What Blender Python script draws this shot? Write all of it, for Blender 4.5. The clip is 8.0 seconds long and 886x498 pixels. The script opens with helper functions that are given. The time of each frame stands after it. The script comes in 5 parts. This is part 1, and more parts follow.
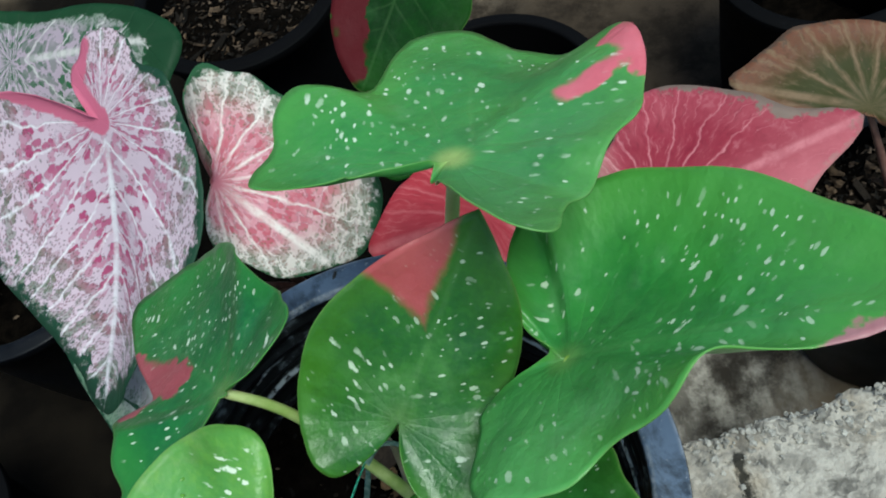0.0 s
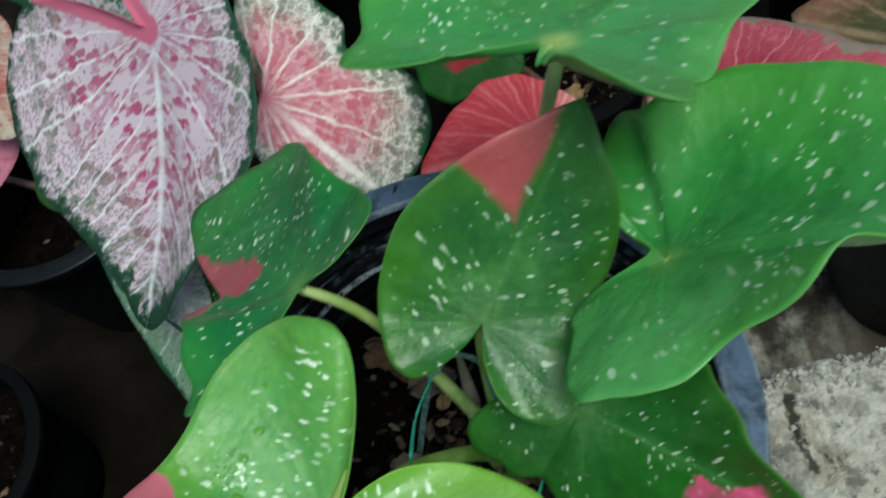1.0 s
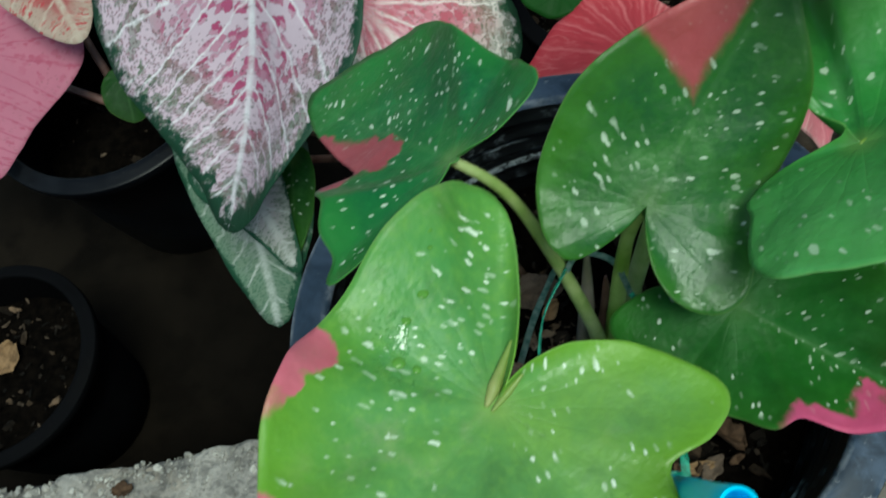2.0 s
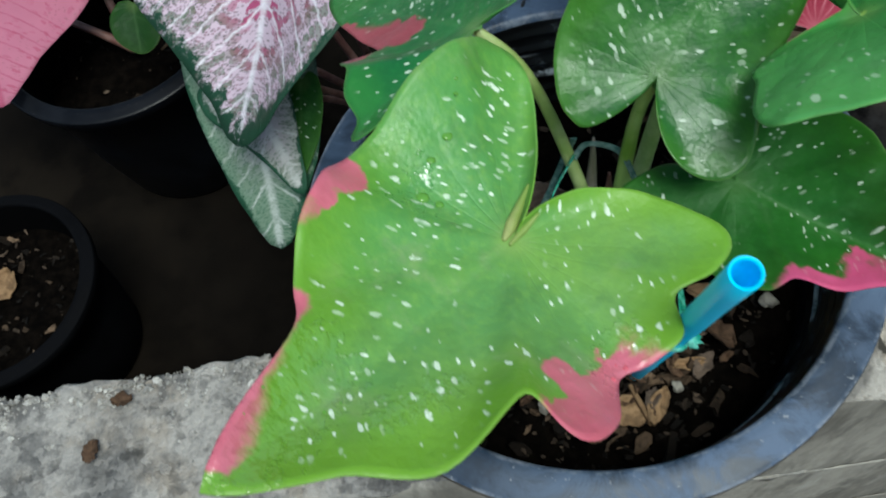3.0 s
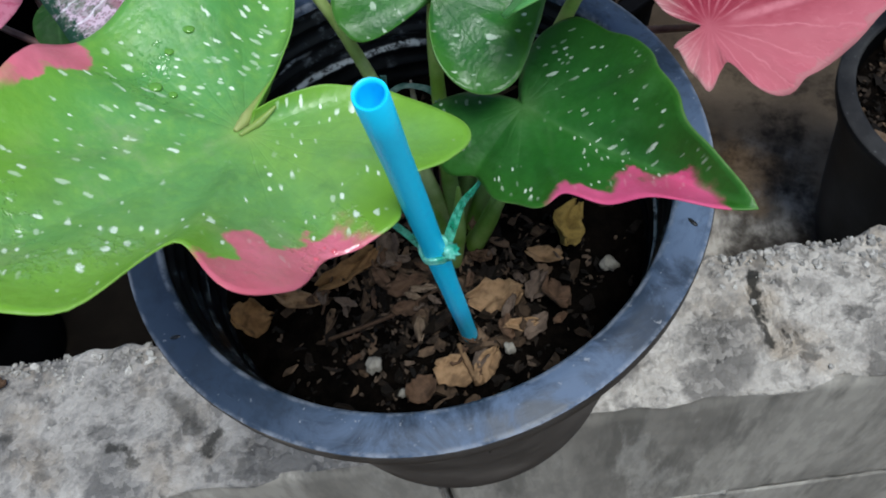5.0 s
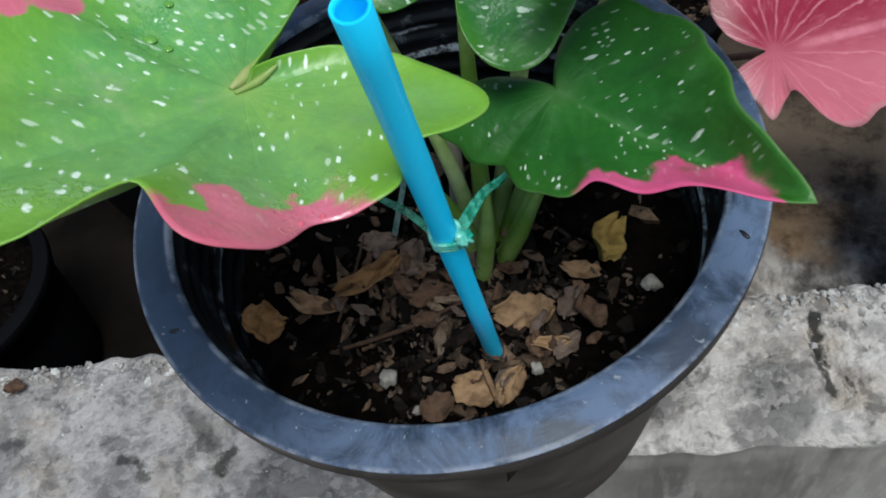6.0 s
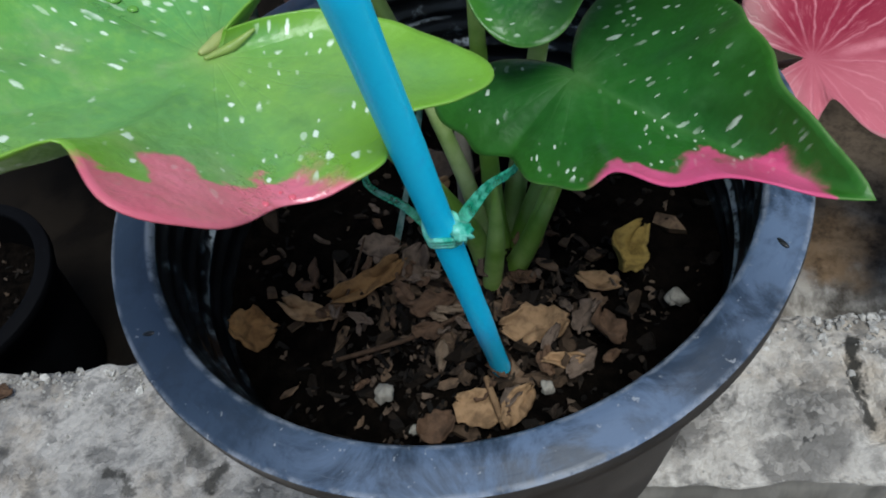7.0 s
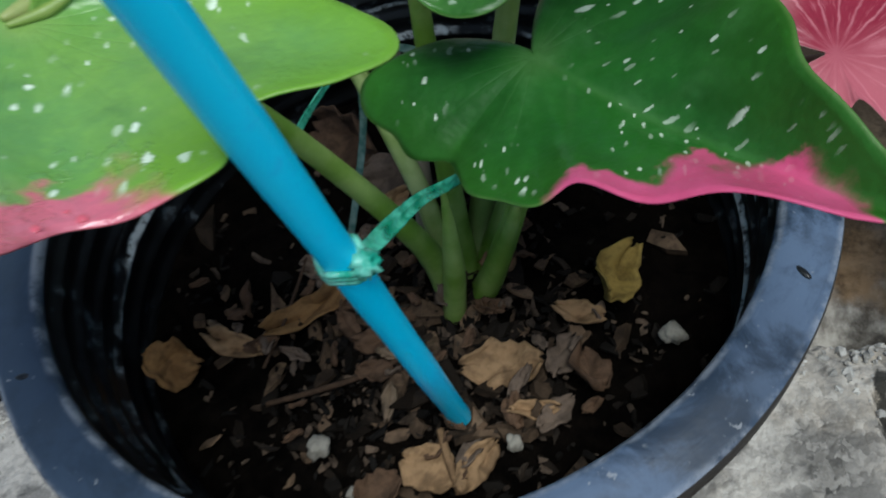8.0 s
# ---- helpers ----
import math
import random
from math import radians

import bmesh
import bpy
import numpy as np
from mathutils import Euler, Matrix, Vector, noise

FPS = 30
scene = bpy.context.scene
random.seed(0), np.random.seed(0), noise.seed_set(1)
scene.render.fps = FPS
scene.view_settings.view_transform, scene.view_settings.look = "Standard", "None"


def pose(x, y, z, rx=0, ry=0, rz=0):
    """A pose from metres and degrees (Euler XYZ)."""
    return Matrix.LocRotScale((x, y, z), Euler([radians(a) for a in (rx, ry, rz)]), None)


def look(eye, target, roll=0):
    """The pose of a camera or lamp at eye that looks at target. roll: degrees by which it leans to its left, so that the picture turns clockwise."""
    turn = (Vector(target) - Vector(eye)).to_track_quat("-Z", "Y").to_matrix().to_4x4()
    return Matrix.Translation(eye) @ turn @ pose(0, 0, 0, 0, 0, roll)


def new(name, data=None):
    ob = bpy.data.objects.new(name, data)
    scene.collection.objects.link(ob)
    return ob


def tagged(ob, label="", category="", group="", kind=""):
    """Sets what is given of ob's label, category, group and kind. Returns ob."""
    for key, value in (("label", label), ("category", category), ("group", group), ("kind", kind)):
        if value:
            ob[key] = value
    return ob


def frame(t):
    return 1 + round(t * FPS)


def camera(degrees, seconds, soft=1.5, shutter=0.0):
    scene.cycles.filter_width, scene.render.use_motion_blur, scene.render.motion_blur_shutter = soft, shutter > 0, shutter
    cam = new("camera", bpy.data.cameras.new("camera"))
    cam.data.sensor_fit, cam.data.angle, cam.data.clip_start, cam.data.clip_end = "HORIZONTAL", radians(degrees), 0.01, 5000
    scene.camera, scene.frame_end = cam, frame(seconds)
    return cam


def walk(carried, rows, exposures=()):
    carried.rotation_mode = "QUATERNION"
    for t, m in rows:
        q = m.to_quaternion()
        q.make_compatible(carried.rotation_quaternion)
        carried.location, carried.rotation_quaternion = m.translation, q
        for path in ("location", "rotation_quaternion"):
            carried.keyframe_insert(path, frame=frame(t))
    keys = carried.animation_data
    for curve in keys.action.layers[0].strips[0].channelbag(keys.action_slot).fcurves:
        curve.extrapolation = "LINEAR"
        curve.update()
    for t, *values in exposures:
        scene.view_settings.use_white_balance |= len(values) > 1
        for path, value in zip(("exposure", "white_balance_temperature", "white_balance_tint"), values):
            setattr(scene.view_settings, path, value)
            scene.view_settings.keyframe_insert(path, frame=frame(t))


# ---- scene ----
cam = camera(54.37, 8.0, 1.85, 0.5)
ROWS = [
    (0.0, 0.0695, -0.0812, 0.4725, 12.80, -59.06, -21.81),
    (0.5, 0.0620, -0.0831, 0.4687, 13.71, -59.73, -22.57),
    (1.0, 0.0429, -0.0895, 0.4589, 15.76, -61.31, -22.33),
    (1.5, 0.0184, -0.0926, 0.4480, 17.83, -62.59, -22.43),
    (1.7, 0.0097, -0.0959, 0.4464, 18.75, -62.88, -22.59),
    (2.8, -0.0138, -0.1372, 0.4412, 16.89, -63.70, -17.82),
    (3.0, -0.0111, -0.1441, 0.4413, 16.73, -63.77, -17.45),
    (3.5, -0.0036, -0.1551, 0.4329, 16.39, -63.95, -16.87),
    (4.0, 0.0124, -0.1634, 0.4258, 15.63, -63.41, -16.08),
    (4.5, 0.0366, -0.1685, 0.4177, 14.65, -61.74, -15.28),
    (4.7, 0.0442, -0.1715, 0.4136, 14.60, -60.96, -15.05),
    (5.8, 0.0593, -0.1777, 0.3838, 19.52, -55.58, -16.05),
    (6.0, 0.0595, -0.1759, 0.3773, 20.56, -55.06, -16.43),
    (6.5, 0.0594, -0.1719, 0.3647, 21.49, -53.79, -16.22),
    (7.0, 0.0598, -0.1659, 0.3533, 22.31, -53.35, -16.33),
    (7.5, 0.0623, -0.1536, 0.3351, 23.44, -52.58, -16.88),
    (8.0, 0.0663, -0.1345, 0.3167, 23.76, -52.61, -17.17),
]
# time, eye x y z in metres, yaw, pitch, roll in degrees
EXPOSURES = [(0.0, 0.52, 6700, -2), (0.5, 0.46, 6750, -5), (1.0, 0.32, 6900, -8), (1.5, 0.22, 6900, -10), (1.7, 0.22, 6900, -10),
             (2.8, 0.48, 6750, -2), (3.5, 0.54, 6550, 8), (4.5, 0.54, 6500, 10), (6.5, 0.56, 6500, 10), (8.0, 0.40, 6500, 6)]
walk(cam, [(t, pose(x, y, z, 90 + pitch, 0, yaw) @ pose(0, 0, 0, 0, 0, roll)) for t, x, y, z, yaw, pitch, roll in ROWS], EXPOSURES)

# ---- light: a bright open side in front, shade behind ----
world = bpy.data.worlds.new("world")
scene.world = world
world.use_nodes = True
wn = world.node_tree.nodes
sky = wn.new("ShaderNodeTexSky")
sky.sky_type, sky.sun_disc = "NISHITA", False
sky.sun_elevation, sky.sun_rotation = radians(69), radians(141)
world.node_tree.links.new(sky.outputs[0], wn["Background"].inputs[0])
wn["Background"].inputs[1].default_value = 0.09
sun_data = bpy.data.lights.new("sun", "SUN")
sun_data.energy, sun_data.angle, sun_data.color = 2.3, radians(28), (0.94, 1.0, 1.02)
sun = new("sun", sun_data)
sun.matrix_world = look((0.40, -0.50, 1.7), (0, 0, 0))


# ---- materials ----
class Graph:
    """A small wrapper to write node materials in few lines."""

    def __init__(self, name):
        self.mat = bpy.data.materials.new(name)
        self.mat.use_nodes = True
        self.tree = self.mat.node_tree
        self.bsdf = self.tree.nodes["Principled BSDF"]
        self.coords = self.tree.nodes.new("ShaderNodeTexCoord")

    def put(self, socket, value):
        if hasattr(value, "is_output"):
            self.tree.links.new(value, socket)
        elif isinstance(value, tuple) and len(value) == 3 and socket.type == "RGBA":
            socket.default_value = (*value, 1)
        else:
            socket.default_value = value

    def math(self, op, a, b=0.0, c=None, clamp=False):
        n = self.tree.nodes.new("ShaderNodeMath")
        n.operation, n.use_clamp = op, clamp
        self.put(n.inputs[0], a), self.put(n.inputs[1], b)
        if c is not None:
            self.put(n.inputs[2], c)
        return n.outputs[0]

    def vec(self, op, a, b=(0, 0, 0)):
        n = self.tree.nodes.new("ShaderNodeVectorMath")
        n.operation = op
        self.put(n.inputs[0], a), self.put(n.inputs[1], b)
        return n.outputs["Value"] if op in ("LENGTH", "DISTANCE", "DOT_PRODUCT") else n.outputs[0]

    def noise(self, vector, scale, detail=4.0, rough=0.55, warp=0.0, colour=False):
        n = self.tree.nodes.new("ShaderNodeTexNoise")
        self.put(n.inputs["Vector"], vector)
        n.inputs["Scale"].default_value, n.inputs["Detail"].default_value = scale, detail
        n.inputs["Roughness"].default_value, n.inputs["Distortion"].default_value = rough, warp
        return n.outputs["Color"] if colour else n.outputs[0]

    def cells(self, vector, scale, feature="F1", random=1.0, flat=False):
        n = self.tree.nodes.new("ShaderNodeTexVoronoi")
        n.feature = feature
        n.voronoi_dimensions = "2D" if flat else "3D"
        self.put(n.inputs["Vector"], vector)
        n.inputs["Scale"].default_value, n.inputs["Randomness"].default_value = scale, random
        return n

    def step(self, value, low, high, a=0.0, b=1.0):
        n = self.tree.nodes.new("ShaderNodeMapRange")
        n.interpolation_type = "SMOOTHSTEP"
        self.put(n.inputs[0], value)
        for k, v in enumerate((low, high, a, b)):
            self.put(n.inputs[k + 1], v)
        return n.outputs[0]

    def mix(self, factor, a, b, blend="MIX"):
        n = self.tree.nodes.new("ShaderNodeMix")
        n.data_type, n.blend_type = "RGBA", blend
        self.put(n.inputs[0], factor), self.put(n.inputs[6], a), self.put(n.inputs[7], b)
        return n.outputs[2]

    def join(self, x, y, z=0.0):
        n = self.tree.nodes.new("ShaderNodeCombineXYZ")
        self.put(n.inputs[0], x), self.put(n.inputs[1], y), self.put(n.inputs[2], z)
        return n.outputs[0]

    def split(self, v):
        n = self.tree.nodes.new("ShaderNodeSeparateXYZ")
        self.put(n.inputs[0], v)
        return n.outputs

    def uv(self, name):
        n = self.tree.nodes.new("ShaderNodeUVMap")
        n.uv_map = name
        return n.outputs[0]

    def random(self):
        return self.tree.nodes.new("ShaderNodeObjectInfo").outputs["Random"]

    def island(self):
        return self.tree.nodes.new("ShaderNodeNewGeometry").outputs["Random Per Island"]

    def bump(self, height, strength, distance):
        n = self.tree.nodes.new("ShaderNodeBump")
        n.inputs["Strength"].default_value, n.inputs["Distance"].default_value = strength, distance
        self.put(n.inputs["Height"], height)
        self.put(self.bsdf.inputs["Normal"], n.outputs[0])

    def glow_through(self, colour, share):
        """Thin stuff: part of the light passes through it, scattered."""
        thin, both = self.tree.nodes.new("ShaderNodeBsdfTranslucent"), self.tree.nodes.new("ShaderNodeMixShader")
        self.put(thin.inputs[0], colour)
        both.inputs[0].default_value = share
        self.put(both.inputs[1], self.bsdf.outputs[0]), self.put(both.inputs[2], thin.outputs[0])
        self.put(self.tree.nodes["Material Output"].inputs[0], both.outputs[0])
        return self.mat

    def done(self, colour, rough, **more):
        self.put(self.bsdf.inputs["Base Color"], colour), self.put(self.bsdf.inputs["Roughness"], rough)
        for key, value in more.items():
            self.put(self.bsdf.inputs[key.replace("_", " ").title().replace("Ior", "IOR")], value)
        return self.mat


def leaf_frame(g):
    """Across-the-blade position (m) and polar position of a leaf: its own map."""
    flat = g.uv("blade")
    x, y, _ = g.split(flat)
    px, ph, _ = g.split(g.uv("polar"))
    return flat, x, y, px, ph


def capsule(g, flat, p, q, wobble):
    """Distance from the line p-q on the blade, with a torn edge."""
    d = (q[0] - p[0], q[1] - p[1])
    size = d[0] ** 2 + d[1] ** 2 + 1e-9
    rel = g.vec("SUBTRACT", flat, (p[0], p[1], 0))
    along = g.math("DIVIDE", g.vec("DOT_PRODUCT", rel, (d[0], d[1], 0)), size, clamp=True)
    near = g.join(g.math("MULTIPLY", along, d[0]), g.math("MULTIPLY", along, d[1]))
    return g.math("ADD", g.vec("DISTANCE", rel, near), wobble)


def leaf_ribs(g, x, y, wobble, spacing=0.016, lean=0.75):
    """How many side ribs out from the first pair a place lies: feathered along the middle rib, fanned in the lobes."""
    side = g.math("ABSOLUTE", y)
    ahead = g.math("SUBTRACT", g.math("SUBTRACT", x, g.math("MULTIPLY", side, lean)), g.math("MULTIPLY", g.math("MULTIPLY", side, side), 3.5))
    feather = g.math("DIVIDE", ahead, spacing)
    angle = g.math("ARCTAN2", side, x)
    fan = g.math("MULTIPLY", g.math("SUBTRACT", angle, math.atan(1 / lean)), -3.4)
    front = g.math("GREATER_THAN", ahead, 0.0)
    count = g.math("ADD", g.math("MULTIPLY", feather, front), g.math("MULTIPLY", fan, g.math("SUBTRACT", 1.0, front)))
    return g.math("ADD", count, wobble)


def green_leaf(name, young, old, patches, seed, pink=(0.62, 0.07, 0.12), spots=0.5, gloss=0.36, wet_spots=(), shine=0.36, grain=1.0, drift=None, heart=0.42, cuts=(), edge=None, white=0.92):
    """A green blade with white flecks, faint ribs and torn pink patches."""
    g = Graph(name)
    flat, x, y, turn, out = leaf_frame(g)
    shift = g.vec("ADD", flat, (seed * 0.37, seed * 0.21, seed * 0.5))
    cloud = g.noise(shift, 20, 5, 0.6)
    fine = g.noise(shift, 330, 5, 0.65)
    base = g.mix(g.step(cloud, 0.36, 0.66), old, young)
    # one-sided tint: pigment on the front leaf, painted shade and sheen on others
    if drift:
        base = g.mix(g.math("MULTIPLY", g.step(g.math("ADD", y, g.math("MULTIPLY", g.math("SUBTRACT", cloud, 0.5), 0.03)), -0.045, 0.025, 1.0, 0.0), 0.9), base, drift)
    pale = g.step(g.noise(g.vec("ADD", shift, (5, 3, 0)), 34, 6, 0.68), 0.52, 0.72)
    base = g.mix(g.step(g.noise(g.vec("ADD", shift, (1, 7, 0)), 62, 5, 0.66), 0.50, 0.70, 0.0, 0.42), base, tuple(c * 0.55 for c in old))
    base = g.mix(g.math("MULTIPLY", pale, 0.42), base, tuple(min(0.34, c * 1.5 + young[1] * 0.35) for c in young))
    base = g.mix(g.math("MULTIPLY", g.step(fine, 0.42, 0.75), 0.35), base, tuple(c * 1.25 for c in young))
    radius = g.vec("LENGTH", flat)
    wob = g.math("MULTIPLY", g.math("SUBTRACT", g.noise(shift, 45, 3), 0.5), 0.5)
    ribs = leaf_ribs(g, x, y, wob)
    vein = g.math("ABSOLUTE", g.math("SUBTRACT", g.math("FRACT", ribs), 0.5))
    veined = g.math("MULTIPLY", g.step(vein, 0.02, 0.10, 1.0, 0.0), g.step(out, 0.1, 0.85, 0.5 + heart, 0.1))
    midrib = g.math("MULTIPLY", g.step(g.math("ABSOLUTE", y), 0.0003, 0.0016, 1.0, 0.0), g.math("GREATER_THAN", x, 0.0))
    veined = g.math("MAXIMUM", veined, midrib)
    base = g.mix(g.math("MULTIPLY", veined, 0.06), base, (0.22, 0.40, 0.16))
    hub = g.step(radius, 0.001, 0.008, heart, 0.0)
    base = g.mix(hub, base, (0.36, 0.46, 0.14))
    base = g.mix(g.math("MULTIPLY", g.step(g.math("ADD", out, g.math("MULTIPLY", g.math("SUBTRACT", cloud, 0.5), 0.5)), 0.55, 1.0), g.step(g.math("ADD", x, y), -0.045, -0.005, 0.2, 0.70) if edge else 0.38), base, edge or (min(0.2, young[0] * 1.9), young[1] * 1.30, young[2] * 0.8))
    rim = g.step(out, 0.982, 1.0)
    base = g.mix(g.math("MULTIPLY", rim, 0.18), base, (0.26, 0.40, 0.12))
    torn = g.math("ADD", g.math("MULTIPLY", g.math("SUBTRACT", g.noise(shift, 190, 4, 0.7), 0.5), 0.006), g.math("MULTIPLY", g.math("SUBTRACT", g.noise(shift, 75, 3), 0.5), 0.017))
    blur = g.step(g.noise(g.vec("ADD", shift, (9, 4, 0)), 42, 2), 0.46, 0.66, 0.0006, 0.0085)
    mask = 0.0
    for lines in cuts:
        reach = None
        for nx, ny, far in lines:
            d = g.math("SUBTRACT", g.vec("DOT_PRODUCT", flat, (nx, ny, 0)), far)
            reach = d if reach is None else g.math("MAXIMUM", reach, d)
        m = g.step(g.math("ADD", reach, g.math("MULTIPLY", torn, 0.35)), -0.0022, 0.0012, 1.0, 0.0)
        mask = m if mask == 0.0 else g.math("MAXIMUM", mask, m)
    for p, q, wide in patches:
        m = g.step(capsule(g, flat, p, q, g.math("MULTIPLY", torn, min(1.0, wide / 0.009))), g.math("SUBTRACT", wide - 0.0003, g.math("MULTIPLY", blur, min(1.0, wide / 0.013))), wide + 0.0008, 1.0, 0.0)
        mask = m if mask == 0.0 else g.math("MAXIMUM", mask, m)
    if patches or cuts:
        tone = g.mix(g.noise(shift, 70, 5, 0.6), tuple(c * 0.85 for c in pink), (pink[0] * 1.12, pink[1] * 2.4, pink[2] * 2.0))
        base = g.mix(mask, base, tone)
    # flecks lie along the ribs
    side = g.math("ABSOLUTE", y)
    half = g.math("MULTIPLY", g.math("SIGN", y), 0.37)
    along = g.math("ADD", g.math("MULTIPLY", x, 0.55), g.math("MULTIPLY", side, 0.83))
    across = g.math("ADD", g.math("SUBTRACT", g.math("MULTIPLY", side, 0.55), g.math("MULTIPLY", x, 0.83)), half)
    fleck = 0.0
    for k, (pitch, wide, share) in enumerate(((0.0050 * grain, 0.155, spots), (0.0030 * grain, 0.165, spots * 0.75))):
        grow = g.join(g.math("DIVIDE", g.math("ADD", along, seed + k), pitch * 2.1), g.math("DIVIDE", across, pitch))
        bent = g.vec("ADD", grow, g.vec("MULTIPLY", g.vec("SUBTRACT", g.noise(shift, 70, 2, 0.5, 0.0, True), (0.5, 0.5, 0.5)), (1.6, 1.6, 0)))
        cell = g.cells(bent, 1.0, flat=True)
        tone = g.split(cell.outputs["Color"])
        pick = g.math("MULTIPLY", g.math("GREATER_THAN", tone[0], 1.0 - share), g.step(g.noise(g.vec("ADD", shift, (k, 0, 0)), 40, 3), 0.47, 0.52))
        size = g.math("ADD", wide * 0.50, g.math("MULTIPLY", g.math("MULTIPLY", tone[1], tone[1]), wide * 0.95))
        ragged = g.math("ADD", cell.outputs["Distance"], g.math("MULTIPLY", g.math("SUBTRACT", g.noise(shift, 900, 3, 0.7), 0.5), 0.36))
        one = g.math("MULTIPLY", g.step(g.math("SUBTRACT", ragged, size), -0.04, 0.05, 1.0, 0.0), pick)
        one = g.math("MULTIPLY", one, g.step(tone[2], 0.0, 0.8, 0.30, 1.0))
        fleck = one if k == 0 else g.math("MAXIMUM", fleck, one)
    if patches or cuts:
        fleck = g.math("MULTIPLY", fleck, g.math("SUBTRACT", 1.0, g.math("MULTIPLY", mask, 0.85)))
    fleck = g.math("MULTIPLY", g.math("MULTIPLY", fleck, g.step(out, 0.88, 0.95, 1.0, 0.0)), g.step(radius, 0.006, 0.014))
    base = g.mix(g.math("MULTIPLY", fleck, white), base, (0.74, 0.84, 0.68))
    relief = g.math("ADD", g.math("MULTIPLY", veined, -0.22), g.math("MULTIPLY", g.noise(shift, 140, 6, 0.65), 1.0))
    relief = g.math("ADD", relief, g.math("MULTIPLY", g.noise(shift, 55, 4, 0.6), 3.0))
    wet = g.step(g.noise(g.vec("ADD", shift, (2, 0, 0)), 40, 4, 0.6), 0.35, 0.65, gloss + 0.16, gloss - 0.06)
    film = 0.0
    for p, q, wide in wet_spots:
        m = g.step(capsule(g, flat, p, q, g.math("MULTIPLY", g.math("SUBTRACT", g.noise(shift, 320, 4, 0.7), 0.5), 0.03)), wide - 0.002, wide, 1.0, 0.0)
        film = m if film == 0.0 else g.math("MAXIMUM", film, m)
    if wet_spots:
        wet = g.math("SUBTRACT", wet, g.math("MULTIPLY", film, 0.24))
        relief = g.math("ADD", relief, g.math("MULTIPLY", g.math("MULTIPLY", film, g.noise(shift, 330, 2, 0.5)), 1.6))
    g.bump(relief, 0.38, 0.0012)
    return g.done(base, wet, specular_ior_level=g.math("ADD", shine, g.math("MULTIPLY", film, 0.5)) if wet_spots else shine)


def fancy_leaf(name, field, vein_tone, blotch, margin, seed, edge=0.72, blotches=0.5, ray_width=1.0, speckle=0.5, spacing=0.02, throat=None, fade=None, folds=(), outer=None, shine=0.12, waver=0.62, bleached=None, blush=None, fan=0.0, coarse=1.0):
    """A painted caladium blade: pale ribs, a net of blotches between them and a ragged green margin."""
    g = Graph(name)
    flat, x, y, turn, out = leaf_frame(g)
    shift = g.vec("ADD", flat, (seed * 0.31, seed * 0.17, seed * 0.7))
    radius = g.vec("LENGTH", flat)
    wob = g.math("ADD", g.math("MULTIPLY", g.math("SUBTRACT", g.noise(shift, 40, 3), 0.5), waver), g.math("MULTIPLY", g.math("SUBTRACT", g.noise(shift, 160, 4, 0.65), 0.5), 0.15))
    if fan:
        ribs = g.math("ADD", g.math("MULTIPLY", g.math("ABSOLUTE", g.math("ARCTAN2", y, x)), fan), g.math("ADD", wob, 0.5))
        main = g.math("MULTIPLY", g.math("ABSOLUTE", g.math("SUBTRACT", g.math("FRACT", ribs), 0.5)), g.math("DIVIDE", radius, fan * spacing))
        twigs = g.math("ABSOLUTE", g.math("SUBTRACT", g.math("FRACT", g.math("ADD", g.math("MULTIPLY", ribs, 3.0), g.math("MULTIPLY", g.noise(shift, 90, 3, 0.6), 1.6))), 0.5))
        main = g.math("MINIMUM", main, g.math("ADD", g.math("MULTIPLY", twigs, g.math("DIVIDE", radius, fan * spacing * 3.0)), g.step(out, 0.30, 0.80, 0.4, 0.035)))
    else:
        ribs = leaf_ribs(g, x, y, wob, spacing)
        main = g.math("ABSOLUTE", g.math("SUBTRACT", g.math("FRACT", ribs), 0.5))
    halo = g.step(main, 0.02, 0.16 * ray_width, 1.0, 0.0)
    core = g.step(main, 0.015, 0.05 * ray_width, 1.0, 0.0)
    if fan:
        halo, core = (g.math("MULTIPLY", v, g.step(g.math("ADD", radius, g.math("MULTIPLY", wob, 0.02)), 0.004, 0.026, 0.25, 1.0)) for v in (halo, core))
    midrib = g.math("MULTIPLY", g.step(g.math("ABSOLUTE", y), 0.0008, 0.0040, 1.0, 0.0), g.step(x, 0.0, 0.03))
    veins = g.math("MAXIMUM", g.math("MAXIMUM", g.math("MULTIPLY", halo, 0.75), core), midrib)
    tone = g.mix(g.noise(shift, 30, 4), field, tuple(c * 0.75 for c in field))
    if fade:
        tone = g.mix(g.step(g.math("ADD", out, g.math("MULTIPLY", wob, 0.7)), 0.50, 0.92), tone, fade)
    if fan:
        marbled = g.noise(g.join(g.math("MULTIPLY", ribs, 5.0), g.math("MULTIPLY", radius, 90.0), seed), 1.0, 5, 0.62)
        tone = g.mix(g.step(marbled, 0.50, 0.78, 0.0, 0.55), tone, vein_tone)
        tone = g.mix(g.step(marbled, 0.28, 0.48, 0.5, 0.0), tone, tuple(c * 0.55 for c in field))
    # blotches, drawn out along the ribs
    net = g.join(g.math("MULTIPLY", ribs, 4.8 * coarse), g.math("MULTIPLY", radius, 200.0 * coarse))
    bent = g.vec("ADD", net, g.vec("MULTIPLY", g.vec("SUBTRACT", g.noise(shift, 150, 3, 0.6, 0.0, True), (0.5, 0.5, 0.5)), (1.5, 1.5, 0)))
    cell = g.cells(bent, 1.0, flat=True)
    tint = g.split(cell.outputs["Color"])
    spot = g.math("ADD", cell.outputs["Distance"], g.math("MULTIPLY", g.math("SUBTRACT", g.noise(shift, 600, 3, 0.7), 0.5), 0.75))
